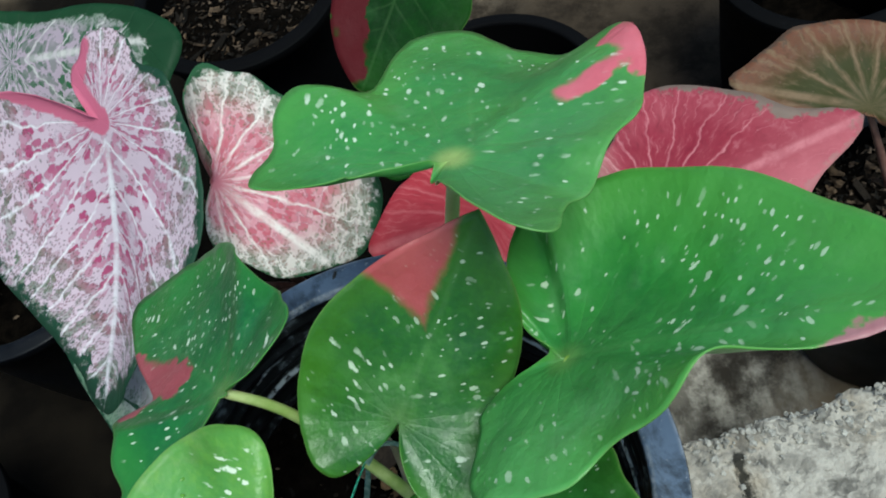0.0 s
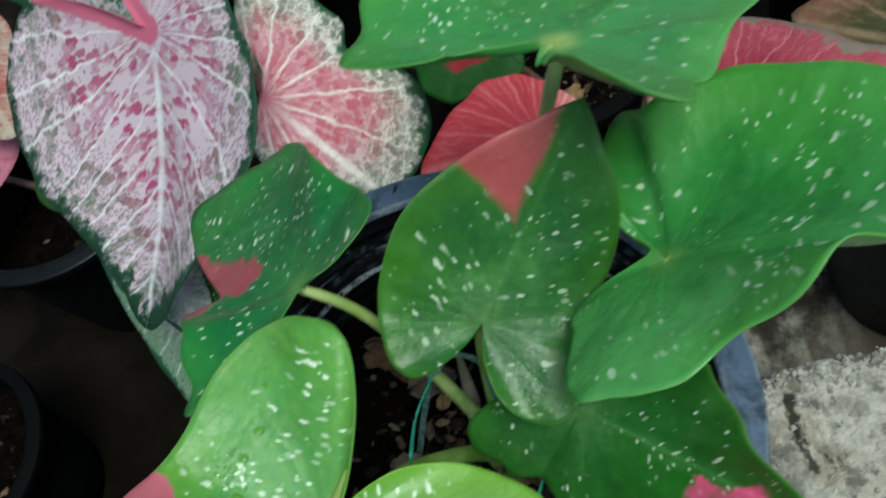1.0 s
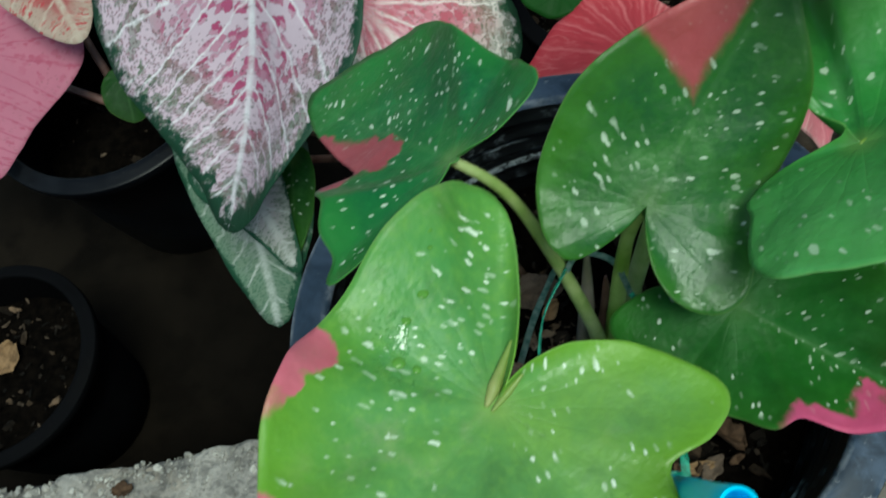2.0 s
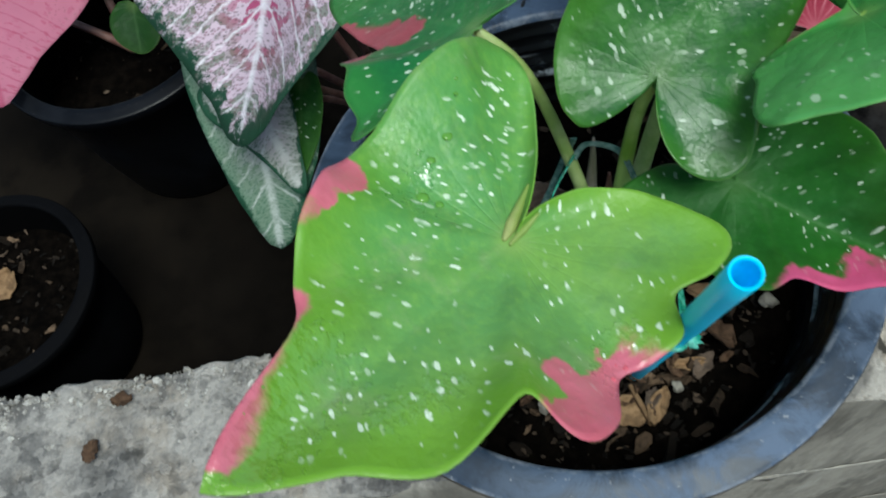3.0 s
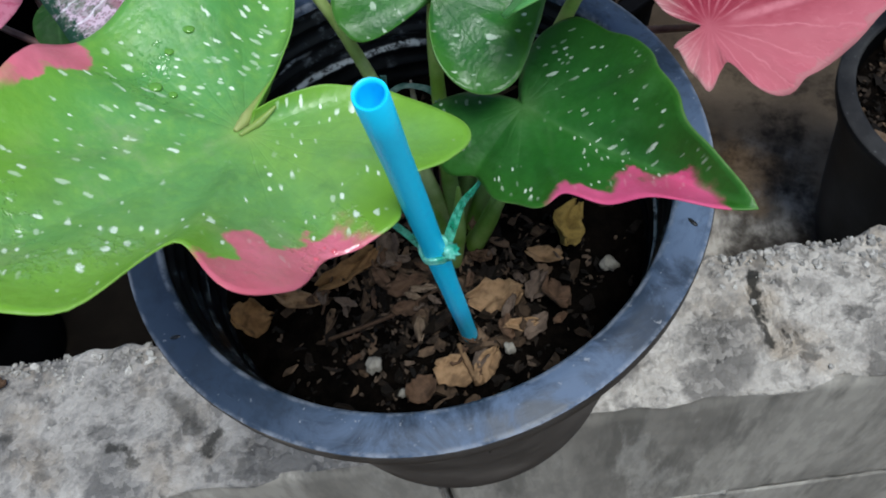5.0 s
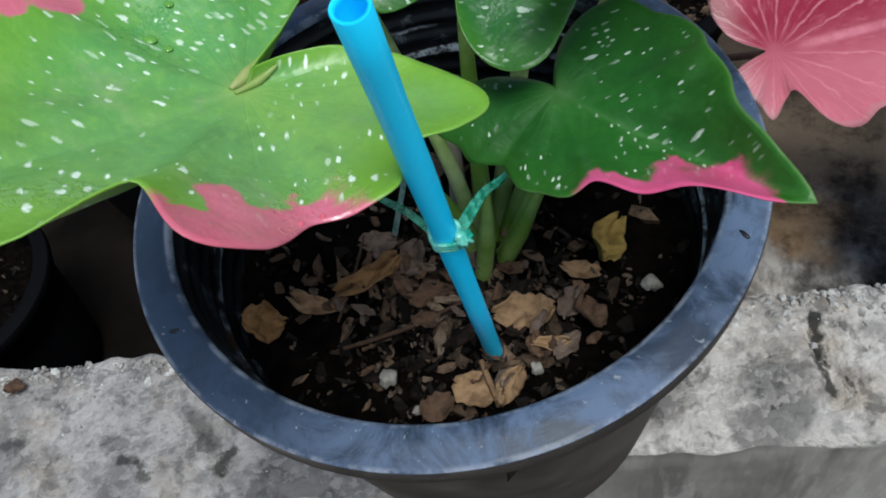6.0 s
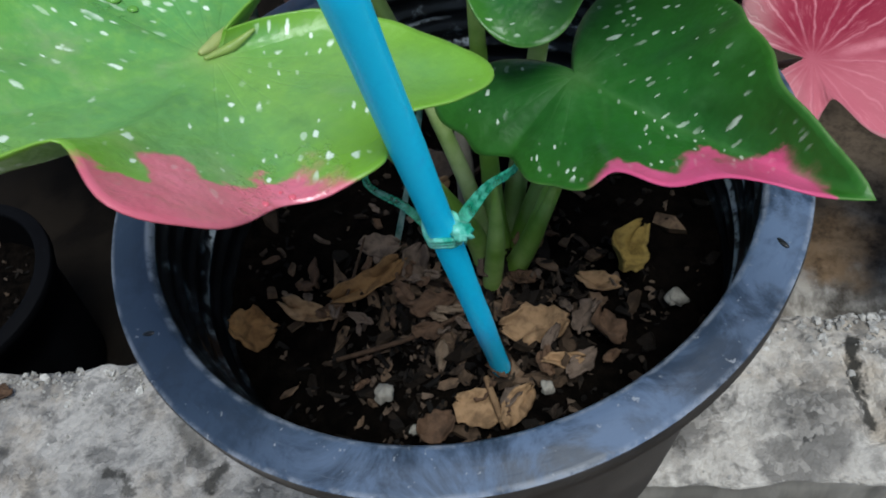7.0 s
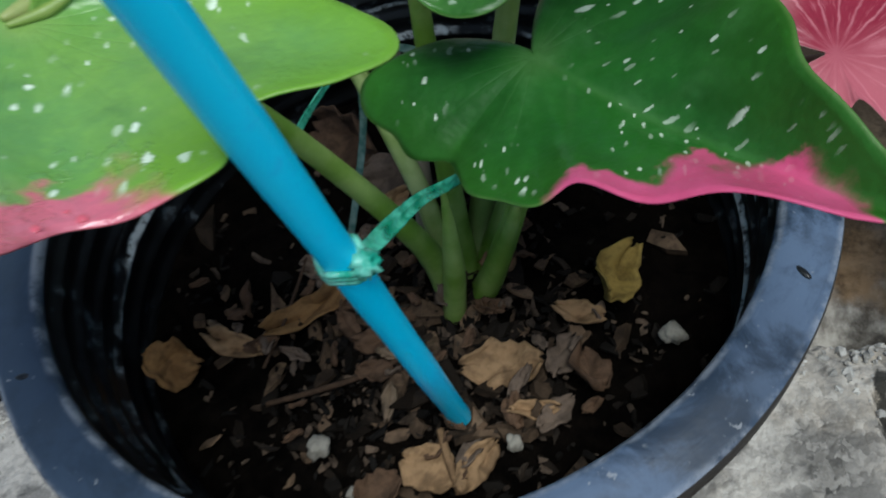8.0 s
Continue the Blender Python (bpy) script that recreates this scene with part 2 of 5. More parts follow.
    big = g.math("MULTIPLY", g.step(spot, 0.46, 0.58, 1.0, 0.0), g.math("GREATER_THAN", tint[0], 1.0 - blotches))
    big = g.math("MULTIPLY", big, g.step(g.noise(shift, 38, 2), 0.30, 0.42))
    ink = g.mix(g.step(g.math("ADD", out, g.math("MULTIPLY", wob, 0.5)), 0.58, 0.88), blotch, outer) if outer else blotch
    tone = g.mix(g.math("MULTIPLY", big, g.step(tint[1], 0.0, 1.0, 0.45, 1.0)), tone, ink)
    if outer:
        rind = g.math("MULTIPLY", g.step(g.math("ABSOLUTE", g.math("SUBTRACT", spot, 0.54)), 0.02, 0.09, 1.0, 0.0), g.math("GREATER_THAN", tint[0], 1.0 - blotches))
        tone = g.mix(g.math("MULTIPLY", rind, 0.35), tone, (0.14, 0.11, 0.13))
    tone = g.mix(g.math("MULTIPLY", veins, g.step(g.noise(shift, 85, 4, 0.7), 0.34, 0.62, 0.45, 0.95)), tone, vein_tone)
    # fine dark peppering that thickens towards the margin
    fleck = g.cells(g.join(g.math("MULTIPLY", ribs, 11.0), g.math("MULTIPLY", radius, 520.0)), 1.0, flat=True)
    ftint = g.split(fleck.outputs["Color"])
    grit = g.math("MULTIPLY", g.step(g.math("ADD", fleck.outputs["Distance"], g.math("MULTIPLY", g.math("SUBTRACT", g.noise(shift, 500, 2), 0.5), 0.4)), 0.16, 0.56, 1.0, 0.0), g.math("GREATER_THAN", ftint[0], g.step(g.math("ADD", out, g.math("MULTIPLY", wob, 0.6)), 0.45, 0.95, 1.0 - speckle * 0.10, 1.0 - speckle)))
    tone = g.mix(g.math("MULTIPLY", grit, g.math("SUBTRACT", 0.62, g.math("MULTIPLY", veins, 0.40))), tone, g.mix(ftint[1], margin, tuple(0.5 * m + 0.5 * b for m, b in zip(margin, blotch))))
    sway = g.math("ADD", g.math("MULTIPLY", g.math("SUBTRACT", g.noise(shift, 17, 3), 0.5), 0.55), g.math("MULTIPLY", g.math("SUBTRACT", g.noise(shift, 130, 6, 0.75), 0.5), 0.50))
    ragged = g.math("ADD", out, sway)
    green = g.step(g.math("SUBTRACT", ragged, g.math("MULTIPLY", veins, 0.10)), edge, edge + 0.09)
    lace = g.step(g.noise(g.vec("ADD", shift, (4, 2, 0)), 260, 4, 0.7), 0.58, 0.66, 1.0, 0.45)
    solid = g.step(g.math("ADD", out, g.math("MULTIPLY", sway, 0.7)), edge - 0.03, edge + 0.015)
    tone = g.mix(g.math("MAXIMUM", g.math("MULTIPLY", green, lace), solid), tone, g.mix(g.noise(shift, 60, 3), margin, tuple(c * 0.6 for c in margin)))
    if throat:
        near = g.step(radius, 0.002, 0.008, 0.8, 0.0)
        for p, q, wide in folds:
            near = g.math("MAXIMUM", near, g.step(capsule(g, flat, p, q, g.math("MULTIPLY", g.math("SUBTRACT", g.noise(shift, 150, 4, 0.7), 0.5), 0.006)), wide - 0.002, wide, 1.0, 0.0))
        tone = g.mix(near, tone, throat)
    if bleached:
        pale = g.step(g.math("ADD", x, g.math("MULTIPLY", wob, 0.03)), -0.026, -0.004, 0.80, 0.0)
        pale = g.math("MULTIPLY", pale, g.math("ADD", 0.45, g.math("MULTIPLY", veins, 0.55)))
        if blush:
            tone = g.mix(g.step(g.math("ADD", y, g.math("MULTIPLY", wob, 0.04)), -0.020, 0.016, 0.6, 0.0), tone, blush)
        tone = g.mix(pale, tone, bleached)
    g.bump(g.math("ADD", g.math("MULTIPLY", veins, -0.6), g.noise(shift, 130, 5, 0.65)), 0.35, 0.0010)
    return g.done(tone, g.step(g.noise(shift, 40, 3), 0.3, 0.7, 0.62, 0.48), specular_ior_level=shine)


def plastic(name, colour, seed=0.0, dust=(0.17, 0.18, 0.20), amount=0.5, rough=0.42, shine=0.4, cleaner=1.0):
    """Nursery-pot plastic with a dusty bloom, scuffs and water marks."""
    g = Graph(name)
    p = g.vec("ADD", g.coords.outputs["Object"], (seed, seed * 0.3, 0))
    bloom = g.math("MULTIPLY", g.step(g.noise(p, 26, 6, 0.65), 0.30, 0.72), g.step(g.noise(g.vec("ADD", p, (3, 3, 0)), 8, 3, 0.5), 0.34, 0.62, 0.35, 1.0))
    bloom = g.math("MULTIPLY", bloom, g.step(g.split(p)[0], -0.105, 0.01, cleaner, 1.0))
    scuff = g.step(g.noise(g.vec("MULTIPLY", p, (1, 1, 4)), 260, 3, 0.7), 0.62, 0.72)
    tone = g.mix(g.math("MULTIPLY", bloom, amount), colour, dust)
    tone = g.mix(g.math("MULTIPLY", scuff, 0.18 * amount), tone, (0.45, 0.45, 0.45))
    g.bump(g.noise(p, 240, 4), 0.12, 0.0006)
    return g.done(tone, g.step(bloom, 0.0, 1.0, rough - 0.06, rough + 0.16), specular_ior_level=shine)


def lip_material():
    """Sun-bleached black plastic: cloudy blue-grey bloom, rubbed edges, scratches and specks."""
    g = Graph("weathered_black_pot")
    p = g.coords.outputs["Object"]
    x, y, z = g.split(p)
    angle, out = g.math("ARCTAN2", y, x), g.vec("LENGTH", g.join(x, y))
    cloud = g.noise(p, 34, 6, 0.70, 0.8)
    bloom = g.step(cloud, 0.40, 0.58)
    wide = g.step(g.noise(g.vec("ADD", p, (3, 3, 0)), 9, 3, 0.5), 0.36, 0.60, 0.25, 1.0)
    bloom = g.math("MULTIPLY", bloom, wide)
    # bloom strengthened towards +x: the lip's sky reflection, put into the colour
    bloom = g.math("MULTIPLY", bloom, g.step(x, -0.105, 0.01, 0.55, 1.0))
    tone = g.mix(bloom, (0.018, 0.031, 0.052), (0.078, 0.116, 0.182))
    blotch = g.step(g.noise(g.vec("ADD", p, (1, 7, 0)), 75, 5, 0.7), 0.50, 0.66)
    tone = g.mix(g.math("MULTIPLY", blotch, 0.35), tone, (0.020, 0.028, 0.040))
    rings = g.noise(g.join(g.math("MULTIPLY", angle, 4.0), g.math("MULTIPLY", out, 900.0), 0.0), 1.0, 4, 0.7)
    rub = g.math("MULTIPLY", g.step(rings, 0.60, 0.72), g.step(g.noise(p, 50, 3), 0.45, 0.6))
    tone = g.mix(g.math("MULTIPLY", rub, 0.16), tone, (0.26, 0.29, 0.34))
    worn = g.math("MAXIMUM", g.step(out, 0.1030, 0.1046), g.step(out, 0.0922, 0.0935, 1.0, 0.0))
    worn = g.math("MULTIPLY", worn, g.step(g.noise(p, 120, 5, 0.7), 0.40, 0.62))
    tone = g.mix(g.math("MULTIPLY", worn, 0.55), tone, (0.30, 0.32, 0.36))
    speck = g.step(g.noise(g.vec("ADD", p, (5, 0, 2)), 420, 2, 0.6), 0.68, 0.74)
    tone = g.mix(g.math("MULTIPLY", speck, 0.5), tone, (0.34, 0.35, 0.36))
    g.bump(g.math("ADD", g.noise(p, 240, 4), g.math("MULTIPLY", rings, 0.5)), 0.16, 0.0006)
    return g.done(tone, g.step(bloom, 0.0, 1.0, 0.40, 0.58), specular_ior_level=0.35)


def inside_material():
    """The pot's inner wall: shiny black with lime runs and scratches."""
    g = Graph("pot_inside")
    p = g.coords.outputs["Object"]
    x, y, z = g.split(p)
    angle = g.math("ARCTAN2", y, x)
    runs = g.noise(g.join(g.math("MULTIPLY", angle, 5.0), g.math("MULTIPLY", z, 60.0), 2.0), 1.6, 5, 0.68)
    lime = g.math("MULTIPLY", g.step(runs, 0.54, 0.64), g.step(g.noise(p, 260, 4, 0.7), 0.42, 0.60))
    tone = g.mix(g.step(g.noise(p, 40, 4), 0.4, 0.7), (0.0035, 0.0037, 0.004), (0.010, 0.011, 0.012))
    tone = g.mix(g.math("MULTIPLY", lime, 0.28), tone, (0.30, 0.35, 0.37))
    # lower ring: lime line; the finer upper one draws a reflection on the ribs
    for level, wide, least in ((0.1255, 0.0011, 0.40), (0.1375, 0.0007, 0.50)):
        wave = g.math("MULTIPLY", g.math("SUBTRACT", g.noise(p, 26, 4, 0.6), 0.5), 0.012)
        ring = g.step(g.math("ABSOLUTE", g.math("ADD", g.math("SUBTRACT", z, level), wave)), wide * 0.4, wide * 1.6, 1.0, 0.0)
        patchy = g.math("MULTIPLY", g.step(g.noise(g.vec("ADD", p, (level, 0, 0)), 30, 3, 0.6), least, least + 0.10), g.step(g.noise(p, 260, 3, 0.7), 0.36, 0.56))
        tone = g.mix(g.math("MULTIPLY", g.math("MULTIPLY", ring, patchy), 0.85), tone, (0.52, 0.56, 0.56))
    g.bump(g.noise(p, 500, 3), 0.2, 0.0005)
    return g.done(tone, g.step(runs, 0.3, 0.7, 0.28, 0.48), specular_ior_level=0.4)


def soil_material():
    g = Graph("potting_soil")
    p = g.coords.outputs["Object"]
    a = g.noise(p, 140, 6, 0.7)
    tone = g.mix(g.step(a, 0.35, 0.7), (0.0012, 0.0009, 0.0007), (0.0055, 0.004, 0.003))
    g.bump(g.noise(p, 420, 5, 0.7), 0.9, 0.002)
    return g.done(tone, 0.95, specular_ior_level=0.03)


def litter_material(name, pale, dark, power=1.0):
    g = Graph(name)
    p = g.coords.outputs["Object"]
    r = g.math("POWER", g.island(), power)
    tone = g.mix(r, dark, pale)
    tone = g.mix(g.math("MULTIPLY", g.step(g.noise(p, 95, 4, 0.6), 0.48, 0.68), 0.6), tone, tuple(c * 0.5 for c in dark))
    tone = g.mix(g.math("MULTIPLY", g.step(g.noise(p, 300, 4, 0.7), 0.4, 0.7), 0.55), tone, tuple(c * 0.45 for c in dark))
    g.bump(g.noise(p, 500, 3), 0.5, 0.001)
    return g.done(tone, 0.8, specular_ior_level=0.15)


def concrete_material(name, pale, dark, stain, pits=1.0, blots_and_shade=(), relief=0.55):
    """Cast block concrete: sandy grain, exposed grit, earthy tints, damp blots and open pores."""
    g = Graph(name)
    p = g.coords.outputs["Object"]
    loose = g.vec("ADD", p, g.vec("MULTIPLY", g.noise(p, 60, 3, 0.6, 0.0, True), (0.02, 0.02, 0.02)))
    grain = g.noise(p, 120, 6, 0.66)
    tone = g.mix(g.step(g.noise(p, 17, 6, 0.65), 0.38, 0.62), pale, dark)
    tone = g.mix(g.math("MULTIPLY", g.step(g.noise(g.vec("ADD", p, (7, 5, 1)), 22, 5, 0.65), 0.48, 0.68), 0.55), tone, (pale[0] * 0.72, pale[1] * 0.62, pale[2] * 0.50))
    bleach = g.step(g.noise(g.vec("ADD", p, (1, 8, 3)), 38, 5, 0.7), 0.54, 0.70)
    tone = g.mix(g.math("MULTIPLY", bleach, 0.6), tone, tuple(min(0.85, c * 1.35) for c in pale))
    darkened = g.step(g.noise(g.vec("ADD", p, (3, 1, 2)), 25, 6, 0.62), 0.47, 0.60)
    tone = g.mix(g.math("MULTIPLY", darkened, 0.78), tone, stain)
    blot = g.step(g.noise(g.vec("ADD", loose, (2, 6, 4)), 58, 3, 0.55), 0.555, 0.66)
    tone = g.mix(g.math("MULTIPLY", blot, 0.85 * pits), tone, tuple(c * 0.45 for c in stain))
    grit = g.cells(g.vec("ADD", p, g.vec("MULTIPLY", g.noise(p, 150, 3, 0.6, 0.0, True), (0.01, 0.01, 0.01))), 210)
    tone = g.mix(g.math("MULTIPLY", g.step(g.split(grit.outputs["Color"])[0], 0.4, 1.0), 0.26), tone, tuple(min(0.85, c * 1.4) for c in pale))
    tone = g.mix(g.math("MULTIPLY", g.step(grain, 0.36, 0.50, 1.0, 0.0), 0.45), tone, tuple(c * 0.42 for c in dark))
    across, up, _ = g.split(p)
    flat = g.join(across, up)
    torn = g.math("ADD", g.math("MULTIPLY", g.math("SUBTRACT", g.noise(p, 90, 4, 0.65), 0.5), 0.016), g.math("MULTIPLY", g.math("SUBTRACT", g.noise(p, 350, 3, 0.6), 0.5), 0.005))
    # dark marks: blots, and the groove's shade put into the colour
    for a, b, wide, depth in blots_and_shade:
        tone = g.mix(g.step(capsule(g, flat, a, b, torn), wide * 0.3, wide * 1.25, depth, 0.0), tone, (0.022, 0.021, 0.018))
    height = g.math("ADD", g.math("MULTIPLY", grain, 0.8), g.math("MULTIPLY", grit.outputs["Distance"], -0.6))
    height = g.math("ADD", height, g.math("MULTIPLY", g.noise(p, 55, 4, 0.6), 1.6))
    g.bump(g.math("SUBTRACT", height, g.math("MULTIPLY", blot, 0.7 * pits)), relief, 0.004)
    return g.done(tone, 0.92, specular_ior_level=0.2)


def face_material():
    """The weathered side of the wall: broad soft stains, damp bands and a little grain."""
    g = Graph("stained_concrete_face")
    p = g.coords.outputs["Object"]
    broad = g.noise(g.vec("MULTIPLY", p, (1.0, 1.0, 0.16)), 13, 4, 0.6)
    tone = g.mix(g.step(broad, 0.36, 0.64), (0.20, 0.183, 0.155), (0.37, 0.342, 0.292))
    darkened = g.step(g.noise(g.vec("ADD", g.vec("MULTIPLY", p, (1.0, 1.0, 0.18)), (4, 2, 1)), 30, 5, 0.62), 0.50, 0.62)
    tone = g.mix(g.math("MULTIPLY", darkened, 0.6), tone, (0.095, 0.088, 0.075))
    chalk = g.step(g.noise(g.vec("ADD", g.vec("MULTIPLY", p, (1.0, 1.0, 0.22)), (1, 9, 5)), 40, 5, 0.65), 0.52, 0.66)
    tone = g.mix(g.math("MULTIPLY", chalk, 0.5), tone, (0.47, 0.44, 0.385))
    tone = g.mix(g.math("MULTIPLY", g.step(g.noise(g.vec("MULTIPLY", p, (1.0, 1.0, 0.25)), 170, 4, 0.6), 0.40, 0.60, 1.0, 0.0), 0.25), tone, (0.10, 0.095, 0.085))
    g.bump(g.noise(g.vec("MULTIPLY", p, (1.0, 1.0, 0.3)), 110, 4, 0.6), 0.15, 0.002)
    return g.done(tone, 0.92, specular_ior_level=0.2)


def floor_material():
    g = Graph("dusty_cement_floor")
    p = g.coords.outputs["Object"]
    # dark pool among the left pots: their shade, put into the floor's colour
    darkened = g.step(g.math("ADD", g.vec("DISTANCE", p, (-0.42, 0.10, 0)), g.math("MULTIPLY", g.math("SUBTRACT", g.noise(p, 4.0, 4, 0.6), 0.5), 0.6)), 0.46, 0.62, 0.97, 0.0)
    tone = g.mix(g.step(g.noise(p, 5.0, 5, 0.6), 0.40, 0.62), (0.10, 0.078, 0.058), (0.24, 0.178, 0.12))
    # second pool: the shade behind the right-hand pots, also coloured in
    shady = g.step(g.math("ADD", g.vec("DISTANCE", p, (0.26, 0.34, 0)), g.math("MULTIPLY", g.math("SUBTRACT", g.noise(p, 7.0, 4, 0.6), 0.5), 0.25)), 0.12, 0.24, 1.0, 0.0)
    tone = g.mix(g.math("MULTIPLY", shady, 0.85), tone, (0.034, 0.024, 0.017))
    scraped = g.step(g.math("ADD", g.vec("DISTANCE", p, (0.17, -0.03, 0)), g.math("MULTIPLY", g.math("SUBTRACT", g.noise(p, 18, 4, 0.6), 0.5), 0.12)), 0.05, 0.13, 1.0, 0.0)
    streak = g.math("ADD", g.math("MULTIPLY", g.noise(g.vec("MULTIPLY", p, (3.0, 1.4, 1)), 16, 5, 0.65), 0.7), g.math("MULTIPLY", g.noise(p, 70, 4, 0.6), 0.3))
    tone = g.mix(g.math("MULTIPLY", scraped, 0.85), tone, g.mix(g.step(streak, 0.42, 0.60), (0.17, 0.155, 0.135), (0.52, 0.48, 0.42)))
    rusty = g.step(g.math("ADD", g.vec("DISTANCE", p, (0.195, 0.045, 0)), g.math("MULTIPLY", g.math("SUBTRACT", g.noise(p, 30, 4, 0.6), 0.5), 0.06)), 0.02, 0.05, 0.8, 0.0)
    tone = g.mix(rusty, tone, (0.36, 0.22, 0.11))
    tone = g.mix(g.math("MULTIPLY", g.step(g.noise(p, 14, 6, 0.7), 0.44, 0.64), 0.85), tone, (0.016, 0.012, 0.009))
    tone = g.mix(g.math("MULTIPLY", g.step(g.noise(p, 120, 5, 0.7), 0.55, 0.75), 0.04), tone, (0.30, 0.24, 0.18))
    tone = g.mix(darkened, tone, (0.0030, 0.0023, 0.0018))
    g.bump(g.noise(p, 160, 6, 0.72), 0.5, 0.002)
    return g.done(tone, 0.9, specular_ior_level=0.05)


def stalk_material(name, low, high):
    g = Graph(name)
    p = g.coords.outputs["Object"]
    tone = g.mix(g.step(g.noise(p, 60, 4), 0.35, 0.65), low, high)
    g.bump(g.noise(g.vec("MULTIPLY", p, (1, 1, 0.1)), 500, 3), 0.2, 0.0006)
    return g.done(tone, 0.4)


def straw_material():
    g = Graph("blue_straw_plastic")
    p = g.coords.outputs["Object"]
    tone = g.mix(g.noise(p, 50, 4), (0.0, 0.62, 1.0), (0.012, 0.70, 1.0))
    tone = g.mix(g.math("MULTIPLY", g.step(g.noise(p, 300, 3), 0.6, 0.75), 0.2), tone, (0.06, 0.52, 0.95))
    return g.done(tone, 0.34, specular_ior_level=0.3)


def raffia_material(name, low, high, share, sheer=0.0):
    """Thin plastic film: crinkled, shiny, partly see-through."""
    g = Graph(name)
    p = g.coords.outputs["Object"]
    tone = g.mix(g.step(g.noise(p, 240, 4, 0.6), 0.35, 0.65), low, high)
    g.bump(g.noise(p, 420, 3), 0.3, 0.0006)
    g.done(tone, 0.18)
    g.glow_through(tone, share)
    clear, film = g.tree.nodes.new("ShaderNodeBsdfTransparent"), g.tree.nodes.new("ShaderNodeMixShader")
    g.put(film.inputs[0], g.step(g.noise(p, 300, 3, 0.6), 0.35, 0.65, sheer, sheer * 0.3))
    g.put(film.inputs[1], g.tree.nodes["Material Output"].inputs[0].links[0].from_socket), g.put(film.inputs[2], clear.outputs[0])
    g.put(g.tree.nodes["Material Output"].inputs[0], film.outputs[0])
    return g.mat


M_SOIL = soil_material()
M_POT = lip_material()
M_POT_BODY = plastic("dusty_black_pot_side", (0.022, 0.021, 0.021), 5.0, (0.125, 0.108, 0.092), 0.95, 0.6, 0.2)
M_POT_IN = inside_material()
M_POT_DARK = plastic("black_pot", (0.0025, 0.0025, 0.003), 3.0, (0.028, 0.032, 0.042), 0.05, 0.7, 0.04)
M_POT_SHEEN = plastic("glossy_black_pot", (0.0022, 0.0025, 0.0035), 6.0, (0.012, 0.015, 0.024), 0.25, 0.42, 0.22)
M_POT_GREY = plastic("grey_dusty_pot", (0.012, 0.012, 0.013), 7.0, (0.10, 0.098, 0.095), 0.8, 0.6, 0.2)
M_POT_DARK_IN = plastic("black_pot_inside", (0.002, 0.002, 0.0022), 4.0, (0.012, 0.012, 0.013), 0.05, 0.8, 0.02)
M_WALL = concrete_material("rough_concrete", (0.41, 0.39, 0.355), (0.26, 0.25, 0.23), (0.10, 0.095, 0.088))
# first two marks colour in the groove's shade; the third is a blot
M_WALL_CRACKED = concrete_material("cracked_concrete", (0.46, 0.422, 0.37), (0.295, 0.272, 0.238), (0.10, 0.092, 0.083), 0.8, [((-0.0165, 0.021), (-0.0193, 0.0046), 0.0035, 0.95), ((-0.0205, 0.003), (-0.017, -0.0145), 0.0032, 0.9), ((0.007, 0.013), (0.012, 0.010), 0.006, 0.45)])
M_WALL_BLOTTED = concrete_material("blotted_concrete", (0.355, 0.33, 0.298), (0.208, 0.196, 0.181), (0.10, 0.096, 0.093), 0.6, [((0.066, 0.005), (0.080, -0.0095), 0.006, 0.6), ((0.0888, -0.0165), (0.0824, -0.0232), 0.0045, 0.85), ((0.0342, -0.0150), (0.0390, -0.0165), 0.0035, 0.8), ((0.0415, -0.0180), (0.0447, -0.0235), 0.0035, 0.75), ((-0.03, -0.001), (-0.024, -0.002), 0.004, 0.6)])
M_GRIT = litter_material("concrete_grit", (0.56, 0.53, 0.48), (0.26, 0.245, 0.22))
M_FACE = face_material()
M_MORTAR = concrete_material("mortar", (0.36, 0.34, 0.30), (0.24, 0.23, 0.21), (0.10, 0.095, 0.09), 0.3)
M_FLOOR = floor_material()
M_LITTER = litter_material("dry_leaf_litter", (0.17, 0.110, 0.070), (0.007, 0.005, 0.0035), 2.6)
M_CRUMB = litter_material("soil_crumbs", (0.15, 0.105, 0.075), (0.004, 0.003, 0.0022), 3.6)
M_PALE = litter_material("pale_dry_leaf", (0.30, 0.185, 0.098), (0.14, 0.082, 0.043))
M_PEBBLE = litter_material("pebble", (0.30, 0.28, 0.24), (0.18, 0.165, 0.14))
M_OLIVE = litter_material("olive_dry_leaf", (0.29, 0.20, 0.055), (0.16, 0.105, 0.03))
M_RUST = litter_material("rusty_dry_leaf", (0.105, 0.060, 0.036), (0.045, 0.028, 0.018))
M_AMBER = litter_material("amber_dry_leaf", (0.23, 0.125, 0.050), (0.12, 0.062, 0.026))
M_HUSK = litter_material("dull_husk", (0.19, 0.135, 0.09), (0.085, 0.06, 0.042))
M_GREY = litter_material("grey_bark", (0.14, 0.10, 0.075), (0.06, 0.043, 0.032))
M_STALK = stalk_material("green_stalk", (0.15, 0.29, 0.035), (0.30, 0.44, 0.12))
M_STALK_PALE = stalk_material("pale_stalk", (0.22, 0.34, 0.08), (0.44, 0.53, 0.22))
M_STALK_RED = stalk_material("red_stalk", (0.12, 0.05, 0.04), (0.24, 0.13, 0.10))
M_CURL = stalk_material("curled_leaf_edge", (0.20, 0.30, 0.06), (0.36, 0.38, 0.14))
M_SHEATH = stalk_material("papery_sheath", (0.16, 0.15, 0.10), (0.32, 0.27, 0.22))
M_STRAW = straw_material()
